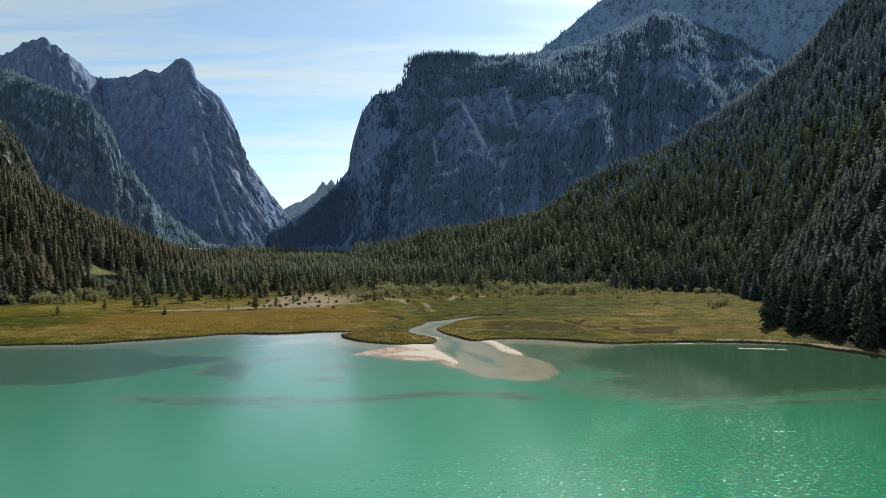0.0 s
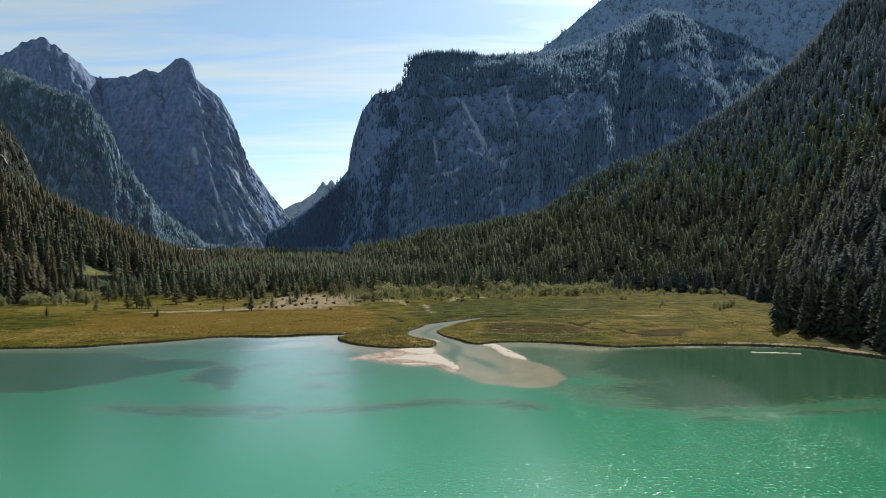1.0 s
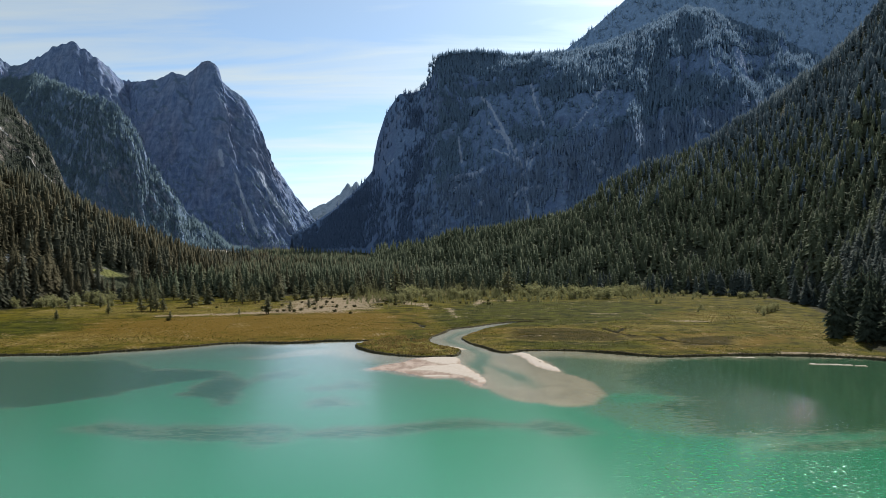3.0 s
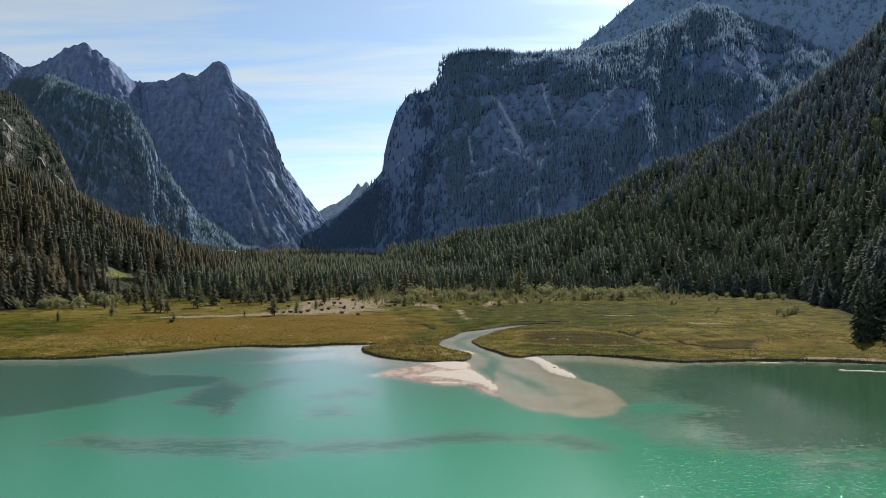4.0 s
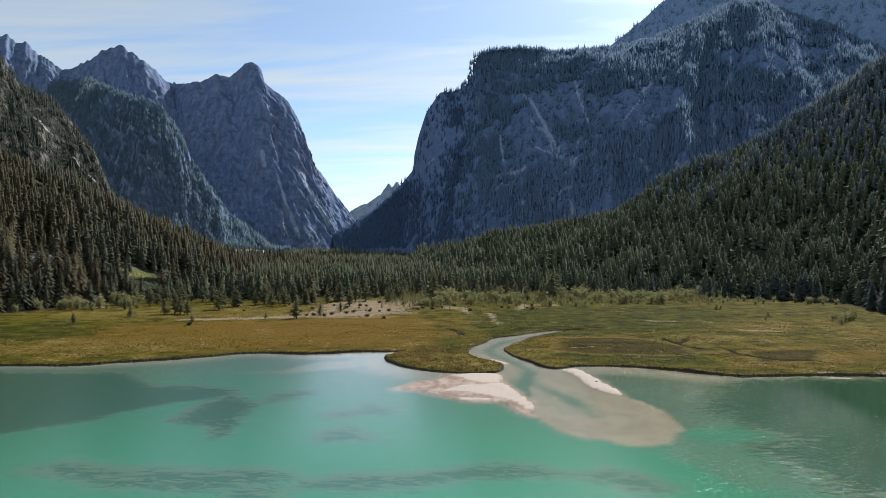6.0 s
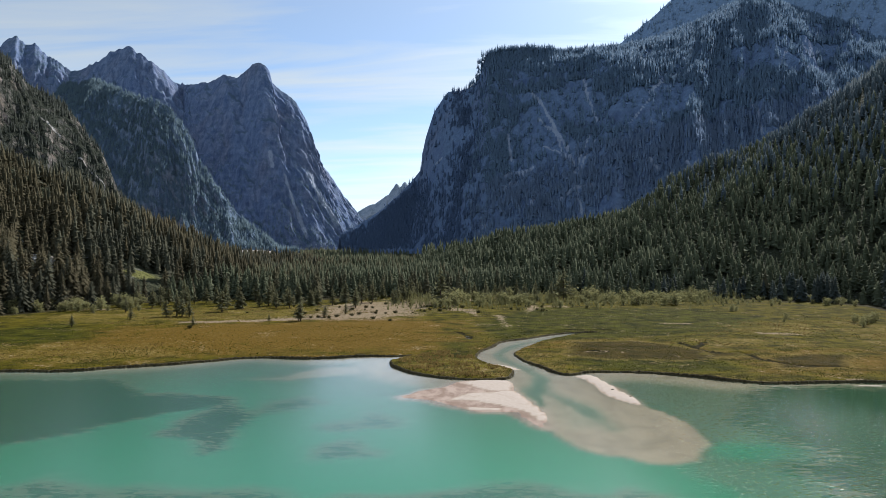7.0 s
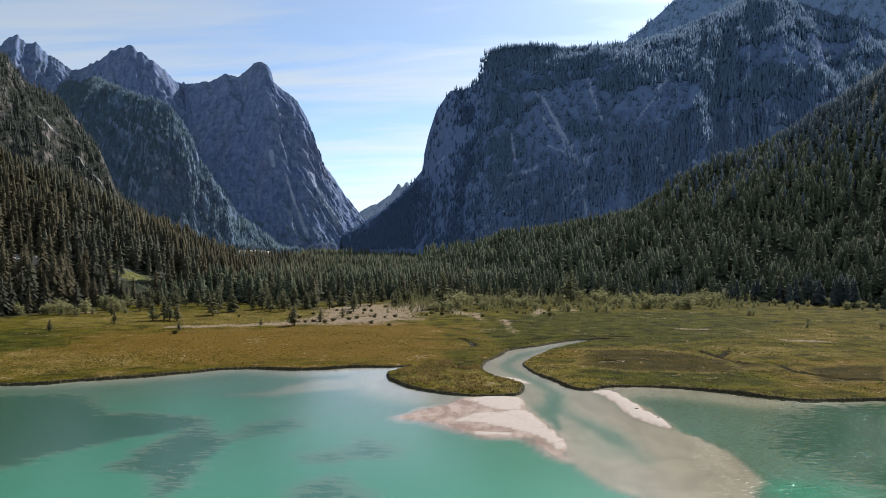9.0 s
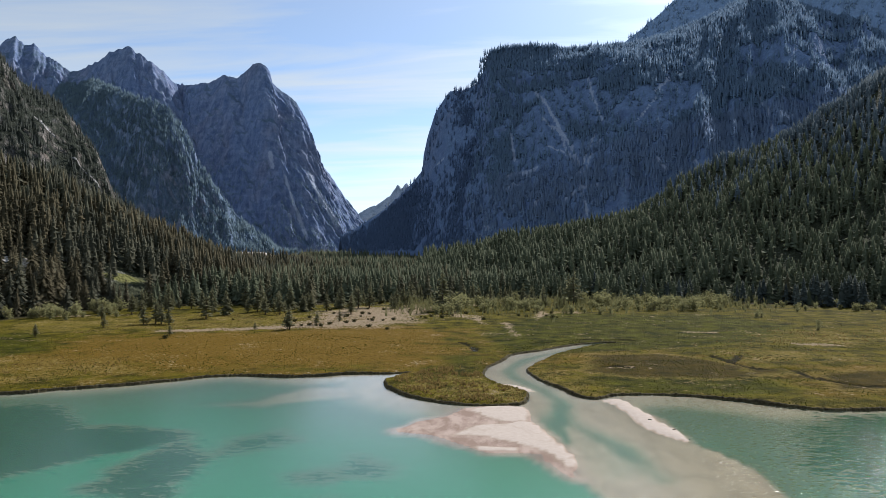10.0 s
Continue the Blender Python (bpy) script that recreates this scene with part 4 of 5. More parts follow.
def scatter(flank, count, seed, chance, by_ribs=False):
    """Random places on a flank, by area; chance(u, steep, x, y, z, scree) says how likely each stays."""
    P, U, scree, ribs = flank
    rng = np.random.default_rng(seed)
    a, b, c, d = P[:-1, :-1], P[:-1, 1:], P[1:, 1:], P[1:, :-1]
    nrm = np.cross(b - a, d - a)
    area = np.linalg.norm(nrm, axis=-1) + 1e-9
    up = np.abs(nrm[..., 2]) / area
    w = (area * up * (U[:-1, :-1] > -0.35)).ravel()
    cell = rng.choice(len(w), count, p=w / w.sum())
    r, q = rng.random((2, count, 1))
    grab = lambda g: g.reshape(-1, 3)[cell]
    pos = (grab(a) * (1 - r) + grab(b) * r) * (1 - q) + (grab(d) * (1 - r) + grab(c) * r) * q
    keep = rng.random(count) < chance(U[:-1, :-1].ravel()[cell], up.ravel()[cell], pos[:, 0], pos[:, 1], pos[:, 2], scree[:-1, :-1].ravel()[cell] - 0.9 * (1 - smooth(ribs[:-1, :-1].ravel()[cell], -0.16, 0.06)) * (-1 if by_ribs else 0))
    return pos[keep], rng


FINE = [conifer(110, 4, 5, 150 + k, (0.17, 0.20, 0.23)[k % 3], 0.55) for k in range(6)]
NEAR = [conifer(30, 4, 5, 100 + k, (0.17, 0.20, 0.23, 0.18)[k % 4]) for k in range(6)]
MIDDLE = [conifer(13, 3, 4, 200 + k, (0.18, 0.21, 0.24)[k % 3]) for k in range(5)]
DISTANT = [conifer(4, 1, 3, 300 + k, 0.22) for k in range(5)]


def split_forest(name, label, pos, rng, tall, mats, seed, near=620, mid=1150, larch_from=0.62, width=(0.75, 1.2)):
    d = np.hypot(pos[:, 0], pos[:, 1] - 60)
    h = rng.uniform(*tall, len(pos)) * (0.8 + 0.4 * value_noise(pos[:, 0] / 40, pos[:, 1] / 40, seed))
    larch = (value_noise(pos[:, 0] / 55, pos[:, 1] / 55, seed + 3) + rng.normal(0, 0.22, len(pos))) > larch_from
    for is_larch, mat in ((False, mats[0]), (True, mats[1])):
        for lo, hi, tmpl in ((0, min(near, 540), FINE), (min(near, 540), near, NEAR), (near, mid, MIDDLE), (mid, 1e9, DISTANT)):
            s = (d >= lo) & (d < hi) & (larch == is_larch)
            if s.sum():
                forest(name, label, pos[s], h[s], tmpl, mat, seed + int(lo) + is_larch, width, True)


def gaps(x, y, size, seed, lo, hi):
    return smooth(fbm(x / size, y / size, seed, 4), lo, hi)


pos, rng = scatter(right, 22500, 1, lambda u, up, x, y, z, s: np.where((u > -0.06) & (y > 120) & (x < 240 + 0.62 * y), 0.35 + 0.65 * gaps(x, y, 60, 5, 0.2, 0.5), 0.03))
# Needle colour by height and distance paints in haze, lit crowns and shade.
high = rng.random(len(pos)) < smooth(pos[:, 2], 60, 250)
lit_toned = ~high & (rng.random(len(pos)) < smooth(pos[:, 1], 400, 600))
for some, label, needles, seed in ((lit_toned, "spruce forest on the farther part of the steep slope, lit tone in its needles", LIT_SPRUCE, 1000), (~high & ~lit_toned, "dense spruce forest on the steep slope, shaded tone in its needles", SPRUCE, 1200),
                                   (high, "spruces high on the steep slope, haze in their blue-grey needles", HAZED_SPRUCE_UPPER, 1500)):
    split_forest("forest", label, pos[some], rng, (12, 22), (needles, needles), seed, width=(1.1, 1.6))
pos, rng = scatter(left, 9000, 2, lambda u, up, x, y, z, s: np.where((u > -0.05) & (y > 200), (0.35 + 0.65 * gaps(x, y, 60, 6, 0.2, 0.5))
                   * (1 - 0.97 * ((np.hypot(x + 260, (y - 550) * 0.6) < 13) | (np.hypot(x + 296, (y - 508) * 0.7) < 6) | (np.hypot(x + 266, (y - 534) * 0.7) < 7) | (np.hypot(x + 288, (y - 500) * 0.7) < 10) | (np.hypot(x + 300, (y - 486) * 0.7) < 8))), 0.04))
split_forest("forest", "mixed spruce and larch forest on the sunlit slope", pos, rng, (14, 25), (HILL_SPRUCE, HILL_LARCH), 2000, larch_from=0.45, width=(0.85, 1.35))

# valley floor
rng = np.random.default_rng(77)
vx, vy = rng.uniform(-620, 300, 26000), 500 + 1750 * rng.random(26000) ** 1.5
edge = inside_distance(vx, vy, WOODS_EDGE) + 16 * (fbm(vx / 25, vy / 25, 8, 3) - 0.5)
stay = (edge > 2) & (rng.random(26000) < 0.8 * (vy < 1300) + 0.2) & (rng.random(26000) < smooth(edge, -6, 30) * 0.8 + 0.12) & (vx > -240 - (vy - 550) * 0.22) & (vx < 20 + 230 * smooth(-vy, -720, -600) + np.where(vy > 1100, -(vy - 1100) * 0.35, 0))
stay &= np.hypot((vx + 325) / 42, (vy - 970) / 34) > 1       # open ground before the gravel bank
pos = np.stack([vx, vy, ground_height(vx, vy)], -1)[stay]
# Eastern valley trees get the darker needle copy, toned as if shaded.
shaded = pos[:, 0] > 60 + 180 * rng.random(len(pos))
split_forest("forest", "dense spruce forest on the valley floor", pos[~shaded], rng, (13, 23), (LIT_SPRUCE, LARCH), 3000, width=(0.95, 1.4))
split_forest("forest", "spruces at the foot of the steep slope, shaded tone in their needles", pos[shaded], rng, (13, 23), (SPRUCE, SPRUCE), 3500, width=(1.0, 1.5))

pos, rng = scatter(east, 70000, 4, lambda u, up, x, y, z, s: np.maximum(0.25 + 0.75 * smooth(up, 0.35, 0.65), 0.9 * (x < -90) * smooth(-z, -300, -190)) * np.clip(0.08 + 0.8 * (x < -90) * smooth(-z, -330, -200) + 0.75 * gaps(x, z * 1.5, 90, 15, 0.44, 0.60) + 0.5 * smooth(u, 0.6, 0.8) + 0.5 * smooth(-u, -0.3, -0.1)
                   + 1.2 * smooth(-np.abs(u), -0.06, -0.01) * (x > -80), 0, 1) * np.clip(1 - 0.85 * s, 0, 1) * (u < 0.97) * np.where((x < -200) & (np.abs(u) < 0.12), 0.1, 1), True)
ridge = resample(EAST_CREST, rng.uniform(0.30, 0.72, 1100)) + np.c_[rng.normal(0, 7, 1100), rng.normal(0, 9, 1100), np.full(1100, -3.0)]
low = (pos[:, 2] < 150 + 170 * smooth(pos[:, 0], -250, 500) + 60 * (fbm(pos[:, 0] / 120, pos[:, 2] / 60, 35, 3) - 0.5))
# Trees towards the gap take the needle colour with shade painted in.
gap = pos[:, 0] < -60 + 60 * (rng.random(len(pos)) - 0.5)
split_forest("mountain_forest", "spruces on the cliff by the valley's gap, shade and haze in their navy colour", pos[gap], rng, (12, 19), (SHADED_SPRUCE_GAP, SHADED_SPRUCE_GAP), 4200, 0, 0, width=(1.2, 1.7))
split_forest("mountain_forest", "dense spruces low on the shaded mountain, haze in their blue colour", pos[low & ~gap], rng, (13, 22), (HAZED_SPRUCE_LOW, HAZED_SPRUCE_LOW), 4100, 0, 0, width=(1.2, 1.8))
split_forest("mountain_forest", "spruces on the ledges and gullies of the shaded mountain", np.vstack([pos[~low & ~gap], ridge]), rng, (12, 21), (HAZED_SPRUCE_FAR, HAZED_SPRUCE_FAR), 4000, 0, 0, width=(1.2, 1.8))
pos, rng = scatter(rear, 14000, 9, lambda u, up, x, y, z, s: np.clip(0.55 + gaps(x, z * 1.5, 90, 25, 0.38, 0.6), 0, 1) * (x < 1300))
split_forest("mountain_forest", "spruces on the high mountainside, haze in their pale blue colour", pos, rng, (13, 21), (HAZED_SPRUCE_HIGH, HAZED_SPRUCE_HIGH), 4500, 0, 0, width=(1.2, 1.8))
pos, rng = scatter(spur, 15000, 5, lambda u, up, x, y, z, s: smooth(up, 0.4, 0.7) * np.clip(0.2 + gaps(x, z * 1.5, 90, 16, 0.35, 0.6), 0, 1))
split_forest("mountain_forest", "spruces on a rocky spur", pos, rng, (11, 18), (SPRUCE_BROWN, SPRUCE_BROWN), 5000, 0, 0)
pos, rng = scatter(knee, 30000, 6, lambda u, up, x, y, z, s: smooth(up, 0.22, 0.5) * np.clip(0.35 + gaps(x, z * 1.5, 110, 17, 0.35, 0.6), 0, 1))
split_forest("mountain_forest", "spruces on a wooded shoulder", pos, rng, (12, 19), (HAZED_SPRUCE_DIM, HAZED_SPRUCE_DIM), 6000, 0, 0)
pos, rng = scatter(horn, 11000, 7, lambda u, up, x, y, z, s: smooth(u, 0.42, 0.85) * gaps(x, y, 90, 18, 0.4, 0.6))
split_forest("mountain_forest", "scattered spruces at the foot of the horn", pos, rng, (11, 17), (HAZED_SPRUCE_DIM, HAZED_SPRUCE_DIM), 7000, 0, 0)
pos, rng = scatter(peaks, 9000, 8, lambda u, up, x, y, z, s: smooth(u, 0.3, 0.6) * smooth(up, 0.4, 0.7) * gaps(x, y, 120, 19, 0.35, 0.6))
split_forest("mountain_forest", "spruces below the grey peaks", pos, rng, (12, 18), (HAZED_SPRUCE_DIM, HAZED_SPRUCE_DIM), 8000, 0, 0)


# ---- rock outcrops and a road's guard rail on the western slope ----
def slope_height(x, y):
    P = left[0].reshape(-1, 3)
    return float(P[np.argmin((P[:, 0] - x) ** 2 + (P[:, 1] - y) ** 2), 2])


OUTCROP = mountain_material("outcrop_limestone", (0.20, 0.19, 0.16), (0.44, 0.42, 0.37), (0.07, 0.075, 0.04), 1.05, 0.12, 0.6)


def outcrop(x, y, long, high, seed):
    """A rounded, fissured hump of rock half sunk in the slope."""
    bm = bmesh.new()
    bmesh.ops.create_icosphere(bm, subdivisions=4, radius=1.0)
    co = np.array([v.co[:] for v in bm.verts])
    lump = 0.75 + 0.5 * fbm(co[:, 0] * 1.6 + seed, co[:, 2] * 1.6 + co[:, 1], seed, 4) - 0.22 * ridged(co[:, 0] * 2.2 + co[:, 1], co[:, 2] * 0.8, seed + 3, 3)
    z0 = slope_height(x, y)
    for v, k in zip(bm.verts, lump):
        v.co = Vector((x + v.co.x * long * k * 0.6, y + v.co.y * long * k, z0 + v.co.z * high * k))
    me = bpy.data.meshes.new("rock_outcrop")
    bm.to_mesh(me)
    bm.free()
    me.materials.append(OUTCROP)
    tagged(new("rock_outcrop", me), "pale rounded limestone outcrop among the hillside trees", "rock", "outcrops on the wooded slope")


for k, (x, y, long, high) in enumerate(((-297, 509, 8.5, 7.5), (-308, 494, 6.5, 6), (-272, 541, 4.5, 4.5))):
    outcrop(x, y, long, high, 60 + k)


def guard_rail(points):
    """Steel beam on short posts along a road cut into the slope."""
    mat, n = material("galvanised_steel")
    v = n.noise(place(n), 0.8, 4.0)
    finish(n, n.add("BsdfPrincipled", ins={"Base Color": n.mix(v, (0.30, 0.30, 0.29, 1), (0.46, 0.46, 0.45, 1)), "Roughness": 0.5, "Metallic": 0.4}))
    root = new("guard_rail")
    line = spline(points, 4.0)
    rows = [line + np.array([0, 0, dz]) + np.array([dx, 0, 0]) for dx, dz in ((0.05, 0.55), (0.14, 0.66), (0.05, 0.77), (0.14, 0.88), (0.0, 0.95), (-0.06, 0.75), (0.05, 0.55))]
    part("beam", mesh_from("beam", np.stack(rows).reshape(-1, 3), grid_faces(len(rows), len(line)), mat), root)
    for q in line[::2]:
        tv, tf = tube([(q[0] - 0.12, q[1], q[2] - 2.5), (q[0] - 0.12, q[1], q[2] + 0.95)], (0.09, 0.09), 4)
        part("post", mesh_from("post", tv, tf, mat), root)
    tagged(root, "grey steel guard rail of a road on the wooded slope", "guard rail")


RAIL_LINE = [(-326, 470), (-318, 490), (-311, 510), (-302, 528), (-291, 546)]


# ---- lake bank: a low dark cut edge of turf and earth ----
def bank_material():
    mat, n = material("bank_earth")
    p = place(n)
    v = n.noise(p, 1.6, 5.0, 0.65)
    w = n.noise(p, 0.3, 3.0)
    colour = n.mix(n.step(n.math("ADD", v, n.math("MULTIPLY", w, 0.5)), 0.5, 0.95), (0.022, 0.019, 0.012, 1), (0.10, 0.085, 0.045, 1))
    finish(n, surface(n, colour, 0.95, v, 0.3, 0.8))
    return mat


def bank():
    line = spline(SHORE_WEST[4:] + SPIT + SHORE_EAST[:-3], 0.55)
    tang = np.gradient(line, axis=0)
    tang /= np.linalg.norm(tang, axis=1, keepdims=True)
    inland = np.stack([-tang[:, 1], tang[:, 0]], -1)
    rng = np.random.default_rng(5)
    run = np.arange(len(line)) * 0.55
    wob = 1.6 * (fbm(run / 6, run * 0, 4, 4, 0.6) - 0.5) + rng.normal(0, 0.10, len(line))
    high = 0.72 + 0.7 * (fbm(run / 11, run * 0 + 3, 6, 4) - 0.5) + rng.normal(0, 0.07, len(line))
    low = np.where((line[:, 0] > -36) & (line[:, 0] < 50) & (line[:, 1] > 300), 0.75, 1.0)
    rows = []
    for off, z in ((-0.6, -0.5), (-0.1, 0.12), (0.10, 0.8), (0.45, 1.0), (1.3, 1.0), (3.2, 0.75)):
        q = line + inland * (off + wob)[:, None]
        zz = np.full(len(line), z) if z < 0 else z * high * low
        if off > 1.0:
            zz = ground_height(q[:, 0], q[:, 1]) * (0.5 if off < 2 else 1) + (0.5 * high * low if off < 2 else -0.06)
        rows.append(np.c_[q, zz + rng.normal(0, 0.03, len(line))])
    P = np.stack(rows)
    masks = terrain(P[..., 0], P[..., 1])[1]
    masks["land"] = np.maximum(masks["land"], 2.0)
    masks.pop("murk")
    me = mesh_from("lake_bank", P.reshape(-1, 3), grid_faces(6, len(line)), bank_material(), masks, False)
    me.materials.append(GROUND)
    me.polygons.foreach_set("material_index", np.repeat([0, 0, 0, 1, 1], len(line) - 1).astype(np.int32))
    tagged(new("lake_bank", me), "low dark undercut bank of turf and wet earth along the shore", "bank", kind="structure")


bank()


# ---- tussocks of sedge and dry grass ----
def tussocks(name, label, count, seed, mat, chance, size):
    rng = np.random.default_rng(seed)
    x, y = rng.uniform(-190, 190, count), rng.uniform(255, 520, count)
    d = land_distance(x, y)
    ok = (d > 0.6) & (rng.random(count) < chance(x, y, d))
    x, y = x[ok], y[ok]
    z = ground_height(x, y)
    h = rng.uniform(*size, len(x)) * (0.6 + 0.8 * value_noise(x / 7, y / 7, seed))
    n = 4
    V = np.zeros((len(x), n * 3, 3))
    for k in range(n):
        a = rng.uniform(0, 6.283, len(x))
        w = 0.30 * h
        cx, cy = x + rng.normal(0, 0.25, len(x)) * h, y + rng.normal(0, 0.25, len(x)) * h
        V[:, 3 * k] = np.stack([cx - w * np.sin(a), cy + w * np.cos(a), z - 0.05], -1)
        V[:, 3 * k + 1] = np.stack([cx + w * np.sin(a), cy - w * np.cos(a), z - 0.05], -1)
        V[:, 3 * k + 2] = np.stack([cx + 0.5 * h * np.cos(a), cy + 0.5 * h * np.sin(a), z + h * rng.uniform(0.7, 1.1, len(x))], -1)
    tagged(new(name, mesh_from(name, V.reshape(-1, 3), np.arange(len(x) * n * 3).reshape(-1, 3), mat)), label, "grass", kind="stuff")


SEDGE = foliage("sedge_blades", (0.036, 0.041, 0.007), (0.098, 0.096, 0.018), 0.06, 0.4)
DRY_GRASS = foliage("dry_grass_blades", (0.085, 0.058, 0.018), (0.275, 0.190, 0.072), 0.5, 0.4)
tussocks("grass", "olive sedge tussocks on the wet meadow", 70000, 61, SEDGE,
         lambda x, y, d: 0.55 * gaps(x, y, 16, 62, 0.40, 0.6) * (y < 400) + 0.10 + 0.3 * (d < 8), (0.14, 0.34))
dry_in = lambda x, y: np.max([smooth(inside_distance(x, y, q), -10, 8) for q in DRY], axis=0)
tussocks("dry_grass", "straw-coloured dry grass tussocks near the shore", 52000, 63, DRY_GRASS,
         lambda x, y, d: dry_in(x, y) * 0.7 * gaps(x, y, 11, 64, 0.35, 0.6) + 0.01, (0.22, 0.5))
tussocks("dry_grass", "tall golden grass tussocks on the spit", 120000, 65, DRY_GRASS,
         lambda x, y, d: np.where(inside_distance(x, y, DRY[0]) > -4, 0.8 * gaps(x, y, 4, 66, 0.40, 0.62), 0), (0.4, 1.0))


# ---- single trees and shrubs on the meadow and along the shore ----
def tube(path, radii, sides=6):
    v, f = [], []
    for (x, y, z), rad in zip(path, radii):
        for s in range(sides):
            a = 6.2832 * s / sides
            v.append((x + rad * math.cos(a), y + rad * math.sin(a), z))
    for k in range(len(path) - 1):
        for s in range(sides):
            a, b = k * sides + s, k * sides + (s + 1) % sides
            f += [(a, b, b + sides), (a, b + sides, a + sides)]
    return v, f


guard_rail([(x, y, slope_height(x, y) + 0.6) for x, y in RAIL_LINE])


def tree_parts(seed, whorls, boughs, spread, bare, droop):
    """Trunk with stub limbs, and a crown of many drooping boughs with side twigs, for a tree 10 high."""
    rng = random.Random(seed)
    tv, tf = tube([(0, 0, -0.4), (0.03, 0.02, 3), (-0.02, 0.04, 6.5), (0, 0, 9.6)], (0.20, 0.15, 0.09, 0.02))
    cv, cf = [], []
    for k in range(whorls):
        q = k / (whorls - 1)
        z0 = bare + (9.7 - bare) * q ** 0.95
        reach = spread * (1 - q) ** 0.75 * (0.7 if k == 0 else 1.0) + 0.12
        for b in range(boughs if q < 0.8 else 5):
            a = rng.uniform(0, 6.283)
            ln = reach * rng.uniform(0.6, 1.2)
            z = z0 + rng.uniform(-0.25, 0.25)
            ca, sa = math.cos(a), math.sin(a)

            def at(r, w, h):
                return (ca * r - sa * w, sa * r + ca * w, z + h)
            if q < 0.7 and b < 2:
                o = len(tv)
                tv += [at(0, 0.03, 0.05), at(0, -0.03, 0.05), at(ln * 0.7, 0, -droop * ln * 0.4)]
                tf.append((o, o + 1, o + 2))
            o = len(cv)
            wd = ln * rng.uniform(0.26, 0.4)
            cv += [at(0.02, 0, 0.18), at(ln * 0.45, wd, -droop * ln * 0.35), at(ln * 0.5, 0, 0.06 - droop * ln * 0.15),
                   at(ln * 0.45, -wd, -droop * ln * 0.35), at(ln, rng.uniform(-0.1, 0.1), -droop * ln * 0.75 + rng.uniform(-0.1, 0.15)),
                   at(ln * 0.35, wd * 0.5, -droop * ln * 0.3 - 0.45), at(ln * 0.75, -wd * 0.5, -droop * ln * 0.6 - 0.4)]
            cf += [(o, o + 1, o + 2), (o, o + 2, o + 3), (o + 1, o + 4, o + 2), (o + 2, o + 4, o + 3), (o, o + 5, o + 2), (o + 2, o + 6, o + 4)]
    return (tv, tf), (cv, cf)


def conifer_tree(name, seed, mat, whorls, boughs, spread, bare, droop):
    (tv, tf), (cv, cf) = tree_parts(seed, whorls, boughs, spread, bare, droop)
    root = new(name)
    part("trunk", mesh_from("trunk", tv, tf, BARK), root, "grey-brown tapered trunk with stub limbs")
    part("crown", mesh_from("crown", cv, cf, mat), root)
    return root


def shrub(seed, mat, tall=1.0):
    """A willow bush 4 m high: several stems and a loose crown of leaf clumps."""
    rng = random.Random(seed)
    sv, sf, lv, lf = [], [], [], []
    for k in range(5):
        a, lean = 6.283 * k / 5 + rng.uniform(-0.4, 0.4), rng.uniform(0.3, 1.1)
        tip = (lean * math.cos(a), lean * math.sin(a), rng.uniform(2.4, 3.6) * tall)
        v, f = tube([(0.1 * math.cos(a), 0.1 * math.sin(a), -0.2), (tip[0] * 0.4, tip[1] * 0.4, tip[2] * 0.5), tip], (0.07, 0.05, 0.015), 4)
        sf += [tuple(i + len(sv) for i in t) for t in f]
        sv += v
        for m in range(44):
            q = rng.uniform(0.15, 1.12)
            c = Vector((tip[0] * q, tip[1] * q, tip[2] * q))
            c += Vector((rng.gauss(0, 0.52), rng.gauss(0, 0.52), rng.gauss(0, 0.36)))
            c.z = max(c.z, 0.15)
            u, w = Vector((rng.gauss(0, 1), rng.gauss(0, 1), rng.gauss(0, 0.6))).normalized(), Vector((rng.gauss(0, 1), rng.gauss(0, 1), rng.gauss(0, 1))).normalized()
            size = rng.uniform(0.24, 0.46)
            o = len(lv)
            lv += [tuple(c + u * size), tuple(c + w * size * 0.6), tuple(c - u * size), tuple(c - w * size * 0.6)]
            lf += [(o, o + 1, o + 2), (o, o + 2, o + 3)]
    root = new("shrub")
    part("stem", mesh_from("stem", sv, sf, PALE_BARK), root, "thin grey stems")
    part("foliage", mesh_from("foliage", lv, lf, mat), root)
    return root


def plant(models, x, y, size, rng, wide=1.0, sink=0.05):
    z = float(ground_height(np.array([x]), np.array([y]))[0])
    m = Matrix.Translation((x, y, z - sink)) @ Matrix.Rotation(rng.uniform(0, 6.283), 4, "Z") @ Matrix.Diagonal((size * wide, size * wide, size, 1))
    return copy_thing(rng.choice(models), m)


def models_done(models):
    """The first of each model leaves the scene once its copies stand."""
    for ob in models:
        for o in (*ob.children_recursive, ob):
            bpy.data.objects.remove(o)


plant_rng = random.Random(8)
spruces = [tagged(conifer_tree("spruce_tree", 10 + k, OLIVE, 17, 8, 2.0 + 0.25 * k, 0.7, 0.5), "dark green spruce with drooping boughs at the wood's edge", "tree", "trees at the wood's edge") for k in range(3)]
shore_spruces = [tagged(conifer_tree("spruce_tree", 14 + k, SHADE_SPRUCE, 20, 9, 2.0 + 0.2 * k, 0.4, 0.5), "tall spruce on the lake shore, shade in its dark needles", "tree", "spruces on the shore") for k in range(3)]
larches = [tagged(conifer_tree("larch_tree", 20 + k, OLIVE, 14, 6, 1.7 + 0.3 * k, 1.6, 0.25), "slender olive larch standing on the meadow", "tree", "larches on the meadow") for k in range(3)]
willows = [tagged(shrub(30 + k, WILLOW), "grey-green willow bush on the meadow", "shrub", "willow bushes") for k in range(4)]
